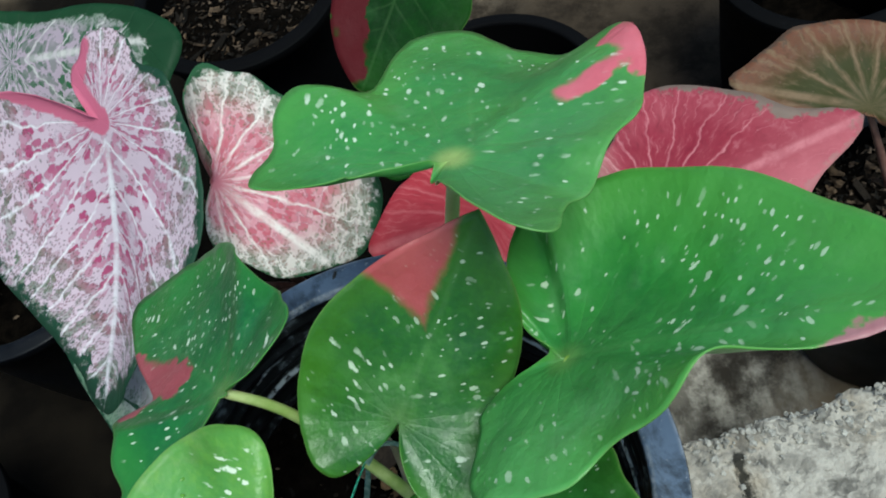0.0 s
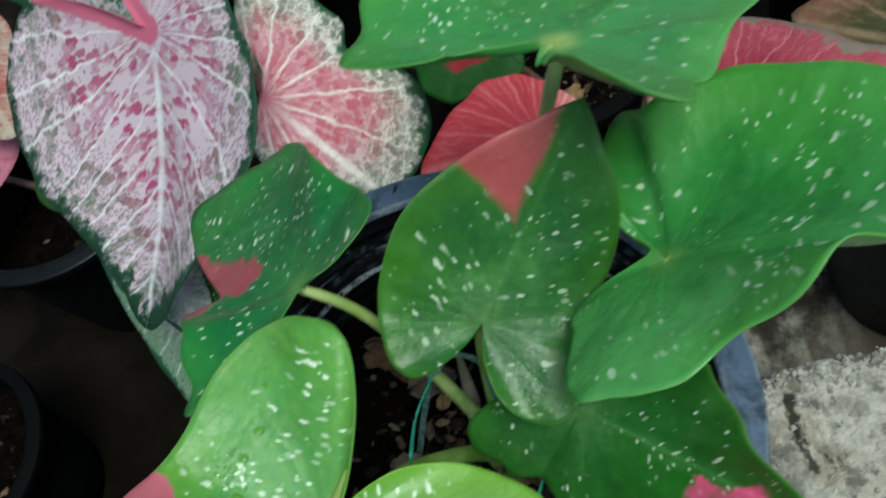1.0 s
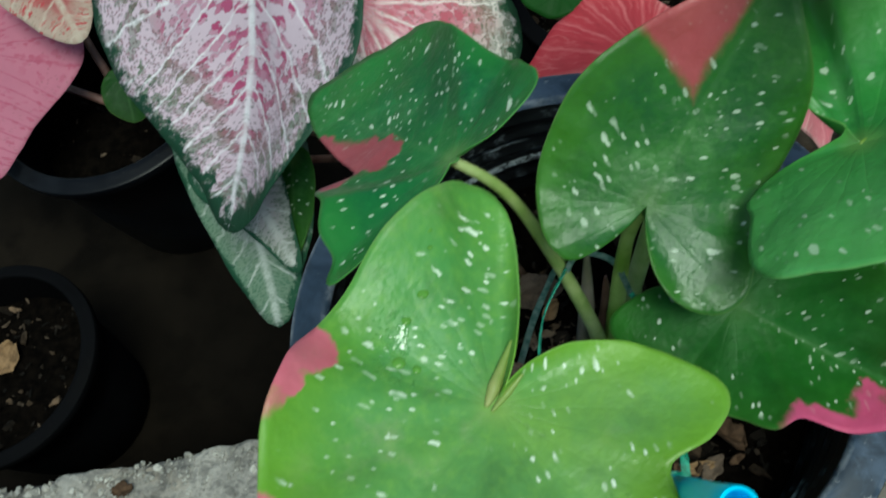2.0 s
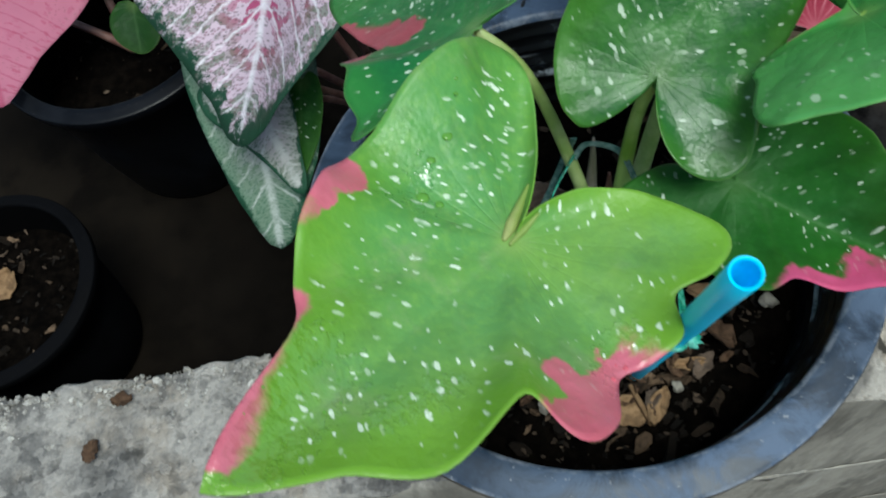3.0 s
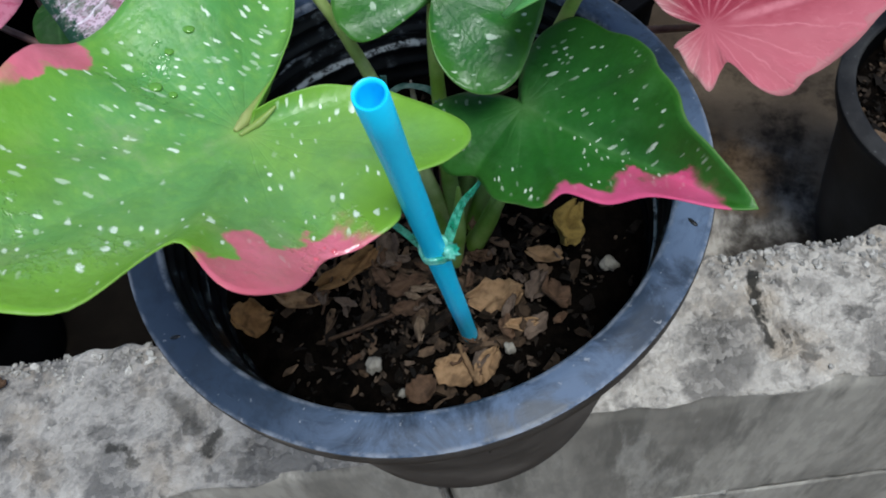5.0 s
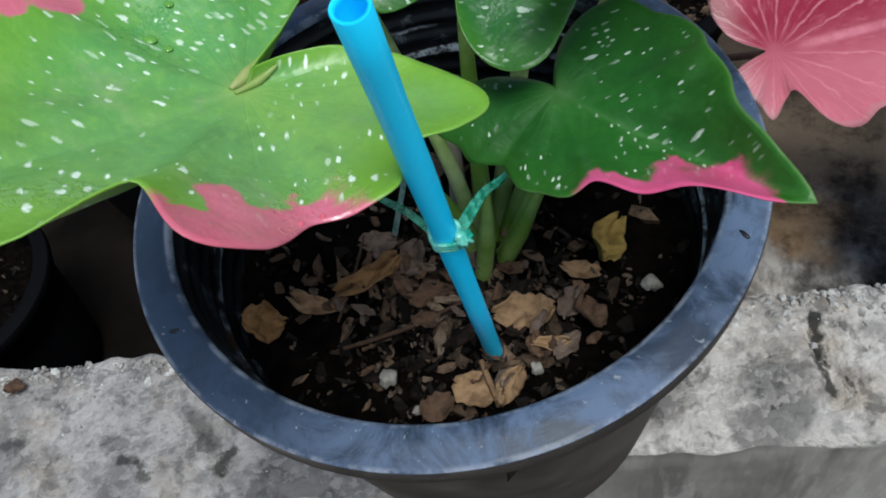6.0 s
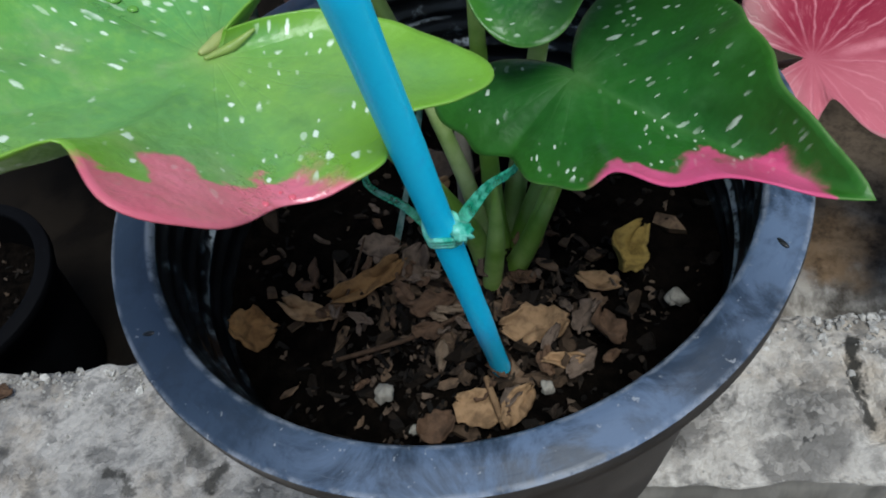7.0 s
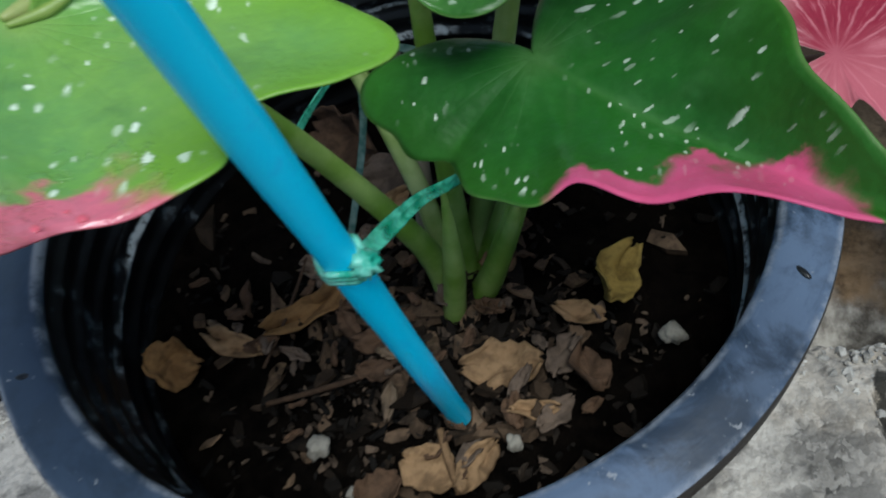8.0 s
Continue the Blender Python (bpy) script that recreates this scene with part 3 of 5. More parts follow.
M_WATER = Graph("water_on_green").done((0.115, 0.30, 0.045), 0.05, specular_ior_level=0.5)
M_WATER_PINK = Graph("water_on_pink").done((0.62, 0.11, 0.15), 0.05, specular_ior_level=0.5)
M_RAFFIA = raffia_material("green_raffia_film", (0.015, 0.40, 0.24), (0.16, 0.78, 0.58), 0.4, 0.55)
M_RAFFIA_KNOT = raffia_material("knotted_raffia_film", (0.02, 0.46, 0.32), (0.30, 0.85, 0.70), 0.35)
M_RAFFIA_PALE = raffia_material("pale_raffia_film", (0.10, 0.26, 0.22), (0.36, 0.52, 0.47), 0.6)


# ---- building blocks ----
def part(name, bm, material, parent=None, label="", smooth=True):
    """Links a bmesh as one mesh object, under a thing where one is given."""
    me = bpy.data.meshes.new(name)
    bm.normal_update()
    bm.to_mesh(me)
    bm.free()
    me.materials.append(material)
    if smooth:
        me.polygons.foreach_set("use_smooth", [True] * len(me.polygons))
    ob = new(name, me)
    if parent is not None:
        ob.parent = parent
    if label:
        ob["label"] = label
    return ob


def group_of(name, place=(0, 0, 0)):
    ob = new(name)
    ob.location = place
    ob.empty_display_size = 0.02
    return ob


def lathe(profile, segments=96, wobble=0.0, seed=0.0):
    """A turned body from (radius, height) pairs."""
    bm = bmesh.new()
    rings = []
    for r, z in profile:
        ring = []
        for k in range(segments):
            a = 2 * math.pi * k / segments
            w = 1 + wobble * noise.noise(Vector((math.cos(a) * 1.5 + seed, math.sin(a) * 1.5, z * 6)))
            ring.append(bm.verts.new((r * w * math.cos(a), r * w * math.sin(a), z)))
        rings.append(ring)
    for low, high in zip(rings, rings[1:]):
        for k in range(segments):
            bm.faces.new((low[k], low[(k + 1) % segments], high[(k + 1) % segments], high[k]))
    return bm


def tube(points, radii, sides=12, cap=True):
    """A bent, tapered stalk along points."""
    bm = bmesh.new()
    pts = [Vector(p) for p in points]
    dense, dense_r = [], []
    for i in range(len(pts) - 1):
        p0, p1, p2, p3 = pts[max(i - 1, 0)], pts[i], pts[i + 1], pts[min(i + 2, len(pts) - 1)]
        for k in range(8):
            t = k / 8
            dense.append(0.5 * (2 * p1 + (p2 - p0) * t + (2 * p0 - 5 * p1 + 4 * p2 - p3) * t * t + (3 * p1 - p0 - 3 * p2 + p3) * t**3))
            dense_r.append(radii[i] * (1 - t) + radii[i + 1] * t)
    dense.append(pts[-1]), dense_r.append(radii[-1])
    side = Vector((0.3, 0.9, 0.2))
    rings = []
    for i, p in enumerate(dense):
        way = (dense[min(i + 1, len(dense) - 1)] - dense[max(i - 1, 0)]).normalized()
        side = (side - way * side.dot(way)).normalized()
        up = way.cross(side)
        rings.append([bm.verts.new(p + dense_r[i] * (math.cos(a) * side + math.sin(a) * up)) for a in (2 * math.pi * k / sides for k in range(sides))])
    for low, high in zip(rings, rings[1:]):
        for k in range(sides):
            bm.faces.new((low[k], low[(k + 1) % sides], high[(k + 1) % sides], high[k]))
    if cap:
        bm.faces.new(rings[0][::-1]), bm.faces.new(rings[-1])
    return bm


def ring_value(values, turn, least=0.5):
    """A closed smooth curve through evenly spaced values."""
    n = len(values)
    f = turn * n
    i = int(math.floor(f))
    t = f - i
    a, b, c, d = (values[(i + k) % n] for k in (-1, 0, 1, 2))
    return max(least, 0.5 * (2 * b + (c - a) * t + (2 * a - 5 * b + 4 * c - d) * t * t + (3 * b - a - 3 * c + d) * t**3))


def blade(radii, curve, lifts, ruffle=0.0010, seed=0.0, rings=18, spokes=180, rim=0.0, tip=0.0):
    """A leaf blade that fans out from its stalk: radii in mm from the tip round, curve: how it bends along, askew and across, lifts: mm by which its edge rises."""
    bm = bmesh.new()
    flat_uv, polar_uv = bm.loops.layers.uv.new("blade"), bm.loops.layers.uv.new("polar")
    spots = []
    for j in range(rings + 1):
        out = (j / rings) ** 0.85
        row = []
        for k in range(spokes):
            turn = k / spokes
            a = 2 * math.pi * turn
            r = ring_value(radii, turn) * 0.001 * out
            r += 0.001 * tip * out * math.exp(-min(turn, 1 - turn) / 0.011)
            x, y = r * math.cos(a), r * math.sin(a)
            z = 10 * (curve[0] * x * x + curve[1] * x * y + curve[2] * y * y)
            z += 0.001 * ring_value(lifts, turn, -1e9) * out * out
            z += ruffle * out**3 * noise.noise(Vector((3.2 * math.cos(a) + seed, 3.2 * math.sin(a), seed)))
            z += 0.0017 * out * noise.noise(Vector((x * 52, y * 52, seed + 5))) + 0.0005 * out * noise.noise(Vector((x * 130, y * 130, seed)))
            ahead = x - 0.75 * abs(y) - 3.5 * y * y
            rib = ahead / 0.016 if ahead > 0 else -3.4 * (math.atan2(abs(y), x) - 0.927)
            z += 0.00011 * math.cos(2 * math.pi * rib) * min(1.0, r / 0.02) * (1.0 if ahead > 0 else 0.35)
            z -= rim * max(0.0, out - 0.85) ** 2
            row.append((x, y, z, turn, out))
        spots.append(row)
    verts = [[bm.verts.new(p[:3]) for p in row] for row in spots[1:]]
    middle = bm.verts.new((0, 0, spots[0][0][2]))

    def dress(face, data):
        for loop, p in zip(face.loops, data):
            loop[flat_uv].uv = (p[0], p[1])
            loop[polar_uv].uv = (p[3], p[4])

    for k in range(spokes):
        n = (k + 1) % spokes
        wrap = lambda p: p if n else (*p[:3], p[3] + 1.0, p[4])
        a, b = spots[1][k], wrap(spots[1][n])
        dress(bm.faces.new((middle, verts[0][k], verts[0][n])), ((0, 0, 0, a[3], 0), a, b))
        for j in range(rings - 1):
            dress(bm.faces.new((verts[j][k], verts[j + 1][k], verts[j + 1][n], verts[j][n])), (spots[j + 1][k], spots[j + 2][k], wrap(spots[j + 2][n]), wrap(spots[j + 1][n])))
    return bm


def add_leaf(plant, place, turn, curve, radii, lifts, material, label, foot, stalk=0.0022, stalk_mat=None, bow=(0, 0, 0), **more):
    """One leaf of a plant: its blade with the stalk it hangs on."""
    ob = part("leaf", blade(radii, curve, lifts, **more), material, plant, label)
    ob.matrix_basis = pose(*place, *turn)
    thick = ob.modifiers.new("thickness", "SOLIDIFY")
    thick.thickness, thick.offset = 0.0004, -1
    top = Vector(place)
    base = Vector(foot)
    mid = (top + base) / 2 + Vector(bow)
    inv = ob.matrix_basis.inverted()
    under = top - ob.matrix_basis.to_3x3() @ Vector((-0.001, 0, 0.0012))
    line = [inv @ base, inv @ (base * 0.55 + mid * 0.45 + Vector(bow) * 0.3), inv @ (mid * 0.5 + under * 0.5 + Vector(bow) * 0.4), inv @ under]
    part("petiole", tube(line, [stalk * 2.1, stalk * 1.5, stalk, stalk * 0.85]), stalk_mat or M_STALK, ob)
    return ob


# ---- the setting ----
FLOOR_Z, YARD_Z, WALL_SLOPE = -0.22, -0.61, radians(8.3)


def slab(length, depth, height, cell, rough, seed, crumble=0.0, all_round=False):
    """A block with an uneven, crumbling surface."""
    bm = bmesh.new()
    bmesh.ops.create_cube(bm, size=1.0)
    for v in bm.verts:
        v.co = Vector((v.co.x * length, v.co.y * depth, v.co.z * height))
    for axis, size in enumerate((length, depth, height)):
        cuts = max(1, min(260, int(size / cell)))
        for k in range(1, cuts):
            at = -size / 2 + size * k / cuts
            no = Vector([1.0 if i == axis else 0.0 for i in range(3)])
            bmesh.ops.bisect_plane(bm, geom=bm.verts[:] + bm.edges[:] + bm.faces[:], plane_co=no * at, plane_no=no)
    bm.normal_update()
    for v in bm.verts:
        p = v.co + Vector((seed, seed * 2, 0))
        n = noise.noise(p * 45) * 0.5 + noise.noise(p * 120) * 0.35 + noise.noise(p * 300) * 0.22
        edge = min(abs(abs(v.co.y) - depth / 2), 1) + min(abs(abs(v.co.z) - height / 2), 1)
        bite = crumble * max(0.0, 1 - edge / 0.012) * (0.4 + noise.noise(p * 60))
        if v.co.z < 0 and not all_round:
            bite = 0.0
        v.co += v.normal * (rough * n * (0.35 if v.normal.y < -0.9 else 1.0) - bite)
    return bm


def build_wall():
    """A low wall of thin concrete blocks, three courses high, with open upright joints and a mortar bed between."""
    width, high, low = 0.078, 0.198, 0.20
    wall = group_of("wall_low", (0, -0.0085, YARD_Z))
    tagged(wall, "low wall of rough grey concrete blocks, chipped and stained", "wall", kind="structure")
    turned = Matrix.Rotation(WALL_SLOPE, 4, "Z")
    joints = [-0.80, -0.41, -0.023, 0.365, 0.75]
    top = -YARD_Z
    for k, (a, b) in enumerate(zip(joints, joints[1:])):
        near = k in (1, 2)
        ahead = 0.009 if k == 1 else 0.0
        bm = slab(b - a - 0.003, width + ahead, high, 0.0042 if near else 0.012, 0.0026, 3.1 * k, 0.006)
        if k == 2:
            a0, b0 = Vector((-0.0195, 0.0190)), Vector((-0.0145, -0.0165))
            for v in bm.verts:
                if v.co.z > high / 2 - 0.006:
                    q = v.co.to_2d() + Vector((0.004, 0.004)) * noise.noise(v.co * 90)
                    f = min(1.0, max(0.0, (q - a0).dot(b0 - a0) / (b0 - a0).length_squared))
                    d = (q - a0.lerp(b0, f)).length
                    v.co.z -= 0.0085 * max(0.0, 1 - d / (0.0035 + 0.004 * f)) ** 0.7
        for face in bm.faces:
            face.material_index = 1 if face.normal.y < -0.6 and face.calc_center_median().z < high / 2 - 0.004 else 0
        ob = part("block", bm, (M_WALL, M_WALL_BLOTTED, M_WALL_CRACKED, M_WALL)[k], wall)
        ob.data.materials.append(M_FACE)
        ob.matrix_basis = turned @ Matrix.Translation(((a + b) / 2, -ahead / 2, top - high / 2 - 0.001))
    for k, (a, b, down) in enumerate(((-0.78, -0.28, 0), (-0.28, 0.46, 0), (0.46, 0.74, 0), (-0.61, 0.30, 0.202), (0.30, 0.70, 0.202))):
        ob = part("block", slab(b - a - 0.003, width - 0.001, low, 0.010, 0.0010, 9.0 + k), M_FACE, wall)
        ob.matrix_basis = turned @ Matrix.Translation(((a + b) / 2, 0, top - high - 0.006 - low / 2 - down))
    ob = part("mortar_bed", slab(1.30, width - 0.0016, 0.010, 0.010, 0.0008, 20.0), M_FACE, wall)
    ob.matrix_basis = turned @ Matrix.Translation((-0.05, 0, top - high - 0.004))
    ob = part("mortar_smear", slab(0.085, 0.010, 0.009, 0.004, 0.0035, 23.0, 0.004, True), M_MORTAR, wall, "pale smear of mortar")
    ob.matrix_basis = turned @ Matrix.Translation((0.112, -width / 2 + 0.003, top - high - 0.002))
    rng = random.Random(5)
    verts, faces = [], []
    for _ in range(2600):
        x = rng.uniform(-0.34, 0.33)
        back = rng.random() < 0.62
        y = 0.039 - abs(rng.gauss(0, 0.012)) if back else rng.uniform(-0.036, 0.037)
        if not back and noise.noise(Vector((x * 26, y * 26, 4))) < 0.12:
            continue
        s = (0.0006 + 0.0024 * rng.random() ** 2.5) * (1.0 if back else 0.6)
        m = turned @ pose(x, y, top - 0.0016 - (0.006 * max(0.0, y - 0.034) / 0.005), rng.uniform(0, 360), rng.uniform(0, 360), rng.uniform(0, 360))
        start = len(verts)
        for k in range(12):
            z = (-0.8, 0.0, 0.8)[k // 4]
            r = (0.6, 1.0, 0.6)[k // 4] * rng.uniform(0.7, 1.25)
            verts.append(m @ Vector((s * r * math.cos(k % 4 * 1.571 + z), s * r * math.sin(k % 4 * 1.571 + z), s * z * 0.8)))
        for ring in (0, 4):
            faces += [(start + ring + k, start + ring + (k + 1) % 4, start + ring + 4 + (k + 1) % 4, start + ring + 4 + k) for k in range(4)]
        faces += [tuple(start + 3 - k for k in range(4)), tuple(start + 8 + k for k in range(4))]
    me = bpy.data.meshes.new("aggregate")
    me.from_pydata(verts, [], faces)
    me.materials.append(M_GRIT)
    ob = new("aggregate", me)
    ob.parent = wall
    tagged(ob, "loose grit and exposed stones of the concrete", kind="stuff")
    return wall


def build_floor():
    bm = bmesh.new()
    bmesh.ops.create_grid(bm, x_segments=160, y_segments=160, size=1.2)
    for v in bm.verts:
        p = v.co * 1.0
        v.co.z = 0.004 * noise.noise(p * 9) + 0.0015 * noise.noise(p * 40)
        if p.y + 0.2 < -0.0085 + math.tan(WALL_SLOPE) * p.x:
            v.co.z += YARD_Z - FLOOR_Z + 0.012
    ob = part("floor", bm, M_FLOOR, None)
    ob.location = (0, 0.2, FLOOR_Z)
    return tagged(ob, "dusty brown cement floor, stained and littered", "floor", kind="structure")


def build_ground():
    bm = bmesh.new()
    bmesh.ops.create_grid(bm, x_segments=8, y_segments=8, size=40)
    ob = part("ground", bm, M_FLOOR, None)
    ob.location = (0, 0, YARD_Z - 0.02)
    return tagged(ob, "bare brown yard ground round the plants", "ground", kind="structure")


build_wall(), build_floor(), build_ground()


# ---- pots ----
def flakes(count, spread, size, seed, lift=0.0, lean=35, middle=(0.0, 0.0), bunch=0.0):
    """Crumbs of bark and dry leaf, each an uneven bent chip, strewn over a disc."""
    rng = random.Random(seed)
    verts, faces = [], []
    for _ in range(count):
        r, a = spread * math.sqrt(rng.random()), rng.uniform(0, 2 * math.pi)
        px, py = r * math.cos(a), r * math.sin(a)
        if rng.random() < bunch:
            px, py = middle[0] + rng.gauss(0, spread * 0.30), middle[1] + rng.gauss(0, spread * 0.26)
            if math.hypot(px, py) > spread:
                continue
        s = size * rng.uniform(0.3, 1.0) ** 1.4
        m = pose(px, py, lift + 0.006 * (1 - (px * px + py * py) / spread**2) + rng.uniform(-0.001, 0.003), rng.uniform(-lean, lean), rng.uniform(-lean, lean), rng.uniform(0, 360))
        long, n, bend, thick = rng.uniform(0.7, 2.0), rng.randint(5, 8), rng.uniform(-0.35, 0.35) / s, s * rng.uniform(0.05, 0.3)
        shape = [rng.uniform(0.35, 1.15) for _ in range(n)]
        start = len(verts)
        for top in (1, 0):
            for k in range(n):
                t = 2 * math.pi * k / n
                x, y = s * long * shape[k] * math.cos(t), s * 0.6 * shape[k] * math.sin(t)
                verts.append(m @ Vector((x, y, (thick if top else -thick) + bend * x * x)))
        faces.append([start + k for k in range(n)])
        faces.append([start + 2 * n - 1 - k for k in range(n)])
        faces += [(start + k, start + n + k, start + n + (k + 1) % n, start + (k + 1) % n) for k in range(n)]
    me = bpy.data.meshes.new("litter")
    me.from_pydata(verts, [], faces)
    return me


def build_pot(place, radius, high, soil_depth, material, label, litter=220, seed=1, lip=0.009, detail=True, tilt=(0, 0)):
    """A round nursery pot with a flat, turned-down lip and ribs inside."""
    k = radius / 0.105
    pot = group_of("plant_pot", place)
    pot.rotation_euler = (radians(tilt[0]), radians(tilt[1]), 0)
    inner = radius * 0.874
    base = radius * 0.70
    wall_at = lambda z: base + (inner - base) * (z / high)
    profile = [(0.0, 0.006), (base - 0.004, 0.006), (base - 0.003, 0.0), (base, 0.001), (base + 0.002, 0.006)]
    profile += [(wall_at(z) + 0.003, z) for z in (high * 0.3, high * 0.6, high * 0.84)]
    profile += [(wall_at(high * 0.85) + 0.007, high * 0.852), (inner + 0.0055, high - 0.012)]
    profile += [(radius - 0.0035 * k, high - lip), (radius - 0.0012, high - lip), (radius - 0.0005, high - lip + 0.0008), (radius, high - 0.0016), (radius - 0.0003, high - 0.0007)]
    part("body", lathe(profile, 128 if detail else 72), M_POT_BODY if detail else material, pot)
    profile = [(radius - 0.0003, high - 0.0007), (radius - 0.0010, high - 0.0002)]
    profile += [(radius - 0.0022, high + 0.0001), (radius - 0.007 * k, high + 0.0011), (inner + 0.0016, high + 0.0021), (inner + 0.0005, high + 0.0018), (inner - 0.0004, high + 0.0008), (inner - 0.0006, high - 0.001)]
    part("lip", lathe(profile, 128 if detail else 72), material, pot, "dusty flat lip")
    ribs = [(inner - 0.0006, high - 0.001)]
    z = high - 0.006
    if not detail:
        ribs += [(wall_at(high * k / 6), high * k / 6) for k in (5, 4, 3, 2, 1)]
    while detail and z > high - soil_depth - 0.02:
        ribs += [(wall_at(z), z), (wall_at(z) - 0.0011, z - 0.0012), (wall_at(z) - 0.0011, z - 0.0028), (wall_at(z) - 0.0002, z - 0.004)]
        z -= 0.0085
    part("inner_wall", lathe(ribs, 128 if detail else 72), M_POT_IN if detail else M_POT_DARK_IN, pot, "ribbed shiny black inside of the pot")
    level = high - soil_depth
    bm = bmesh.new()
    bmesh.ops.create_grid(bm, x_segments=70, y_segments=70, size=1.0)
    wide = wall_at(level) - 0.001
    for v in bm.verts:
        x, y = v.co.x, v.co.y
        f = max(abs(x), abs(y)) / max(1e-6, math.hypot(x, y))
        q = Vector((x * f * wide, y * f * wide, 0))
        r = q.length / wide
        lump = 0.0035 * noise.noise(q * 60 + Vector((seed, 0, 0))) + 0.0016 * noise.noise(q * 190) + 0.006 * (1 - r * r)
        v.co = Vector((q.x, q.y, level + lump - 0.003))
    part("soil", bm, M_SOIL, pot, "dark moist potting soil")
    for name, many, big in (("litter", litter, 0.0062 if detail else 0.0075), ("soil_crumb", litter * 5, 0.0024 if detail else 0.003)):
        me = flakes(many, wide * 0.97, big, seed + many, level - 0.003, 35, (0.006, -0.024), 0.78 if detail else 0.0)
        me.materials.append(M_LITTER if name == "litter" else M_CRUMB)
        ob = new(name, me)
        ob.parent = pot
        tagged(ob, "crumbs of bark and dry leaf on the soil", kind="stuff")
    return tagged(pot, label, "plant pot")


POT_H, SOIL = 0.160, 0.048
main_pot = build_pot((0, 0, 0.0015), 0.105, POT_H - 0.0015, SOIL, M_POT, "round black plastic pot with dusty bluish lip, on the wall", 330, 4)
for x, y in ((0.0946, -0.0280), (-0.0731, -0.0653), (-0.0195, 0.0983)):
    bm = bmesh.new()
    bmesh.ops.create_uvsphere(bm, u_segments=12, v_segments=6, radius=1.0)
    for v in bm.verts:
        v.co = Vector((v.co.x * 0.0022, v.co.y * 0.0008, v.co.z * 0.0005))
    mark = part("moulding_mark", bm, M_POT_IN, main_pot, "small dark slot in the lip")
    mark.matrix_basis = pose(x, y, POT_H - 0.0005, 0, 0, math.degrees(math.atan2(y, x)) - 30)
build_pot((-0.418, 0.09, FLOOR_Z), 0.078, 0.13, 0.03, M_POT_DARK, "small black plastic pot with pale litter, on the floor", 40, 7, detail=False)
build_pot((-0.345, 0.30, FLOOR_Z), 0.10, 0.17, 0.055, M_POT_SHEEN, "black plastic pot of a pink caladium, on the floor", 14, 8, detail=False)
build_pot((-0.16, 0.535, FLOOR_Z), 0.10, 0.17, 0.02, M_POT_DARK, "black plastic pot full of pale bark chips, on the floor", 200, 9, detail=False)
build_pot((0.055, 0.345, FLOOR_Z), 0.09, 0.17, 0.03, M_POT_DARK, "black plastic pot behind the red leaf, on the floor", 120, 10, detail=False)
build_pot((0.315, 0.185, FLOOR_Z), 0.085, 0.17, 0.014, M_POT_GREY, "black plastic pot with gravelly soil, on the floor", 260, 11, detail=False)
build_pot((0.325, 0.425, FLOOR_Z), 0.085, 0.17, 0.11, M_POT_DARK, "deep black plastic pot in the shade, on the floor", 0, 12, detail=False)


# ---- main plant ----
def height_on(leaf, u, v):
    return min(leaf.data.vertices, key=lambda q: (q.co.x - u) ** 2 + (q.co.y - v) ** 2).co.z


def wet_leaf(leaf):
    """Water drops and the curled inner edge beside the stalk."""
    rng = random.Random(8)
    spots = [(-18, -37, 1.1), (-15, -34, 0.8), (-7, -29, 1.9), (0, -28, 1.6), (8, -23, 2.1), (6, -19, 1.4)]
    spots += [(rng.uniform(58, 80), rng.uniform(-9, 3), rng.uniform(0.3, 0.8)) for _ in range(10)]
    spots += [(rng.uniform(4, 15), rng.uniform(37.5, 41.5), rng.uniform(0.4, 0.9)) for _ in range(4)]
    for u, v, r in spots:
        bm = bmesh.new()
        bmesh.ops.create_icosphere(bm, subdivisions=3, radius=r * 0.00075)
        for q in bm.verts:
            q.co.z = max(q.co.z * 0.42, -0.0002)
            q.co.x *= 1 + 0.2 * noise.noise(Vector((q.co.x * 500, u, v)))
        drop = part("water_drop", bm, M_WATER_PINK if v > 36 else M_WATER, leaf, "clear drop of water")
        drop.location = (u * 0.001, v * 0.001, height_on(leaf, u * 0.001, v * 0.001) + 0.0002)
    rolls = ((((2, -1.5), (-3, -3), (-9, -5), (-14, -6.8)), (0.0005, 0.0017, 0.0012, 0.0003)), (((2, 0.3), (-4, 0.2), (-9, 0.4)), (0.0004, 0.0010, 0.0003)))
    for places, radii in rolls:
        line = [(u * 0.001, v * 0.001, height_on(leaf, u * 0.001, v * 0.001) + 0.0004) for u, v in places]
        part("curled_edge", tube(line, radii, 12), M_CURL, leaf, "pale yellow rolled edge")


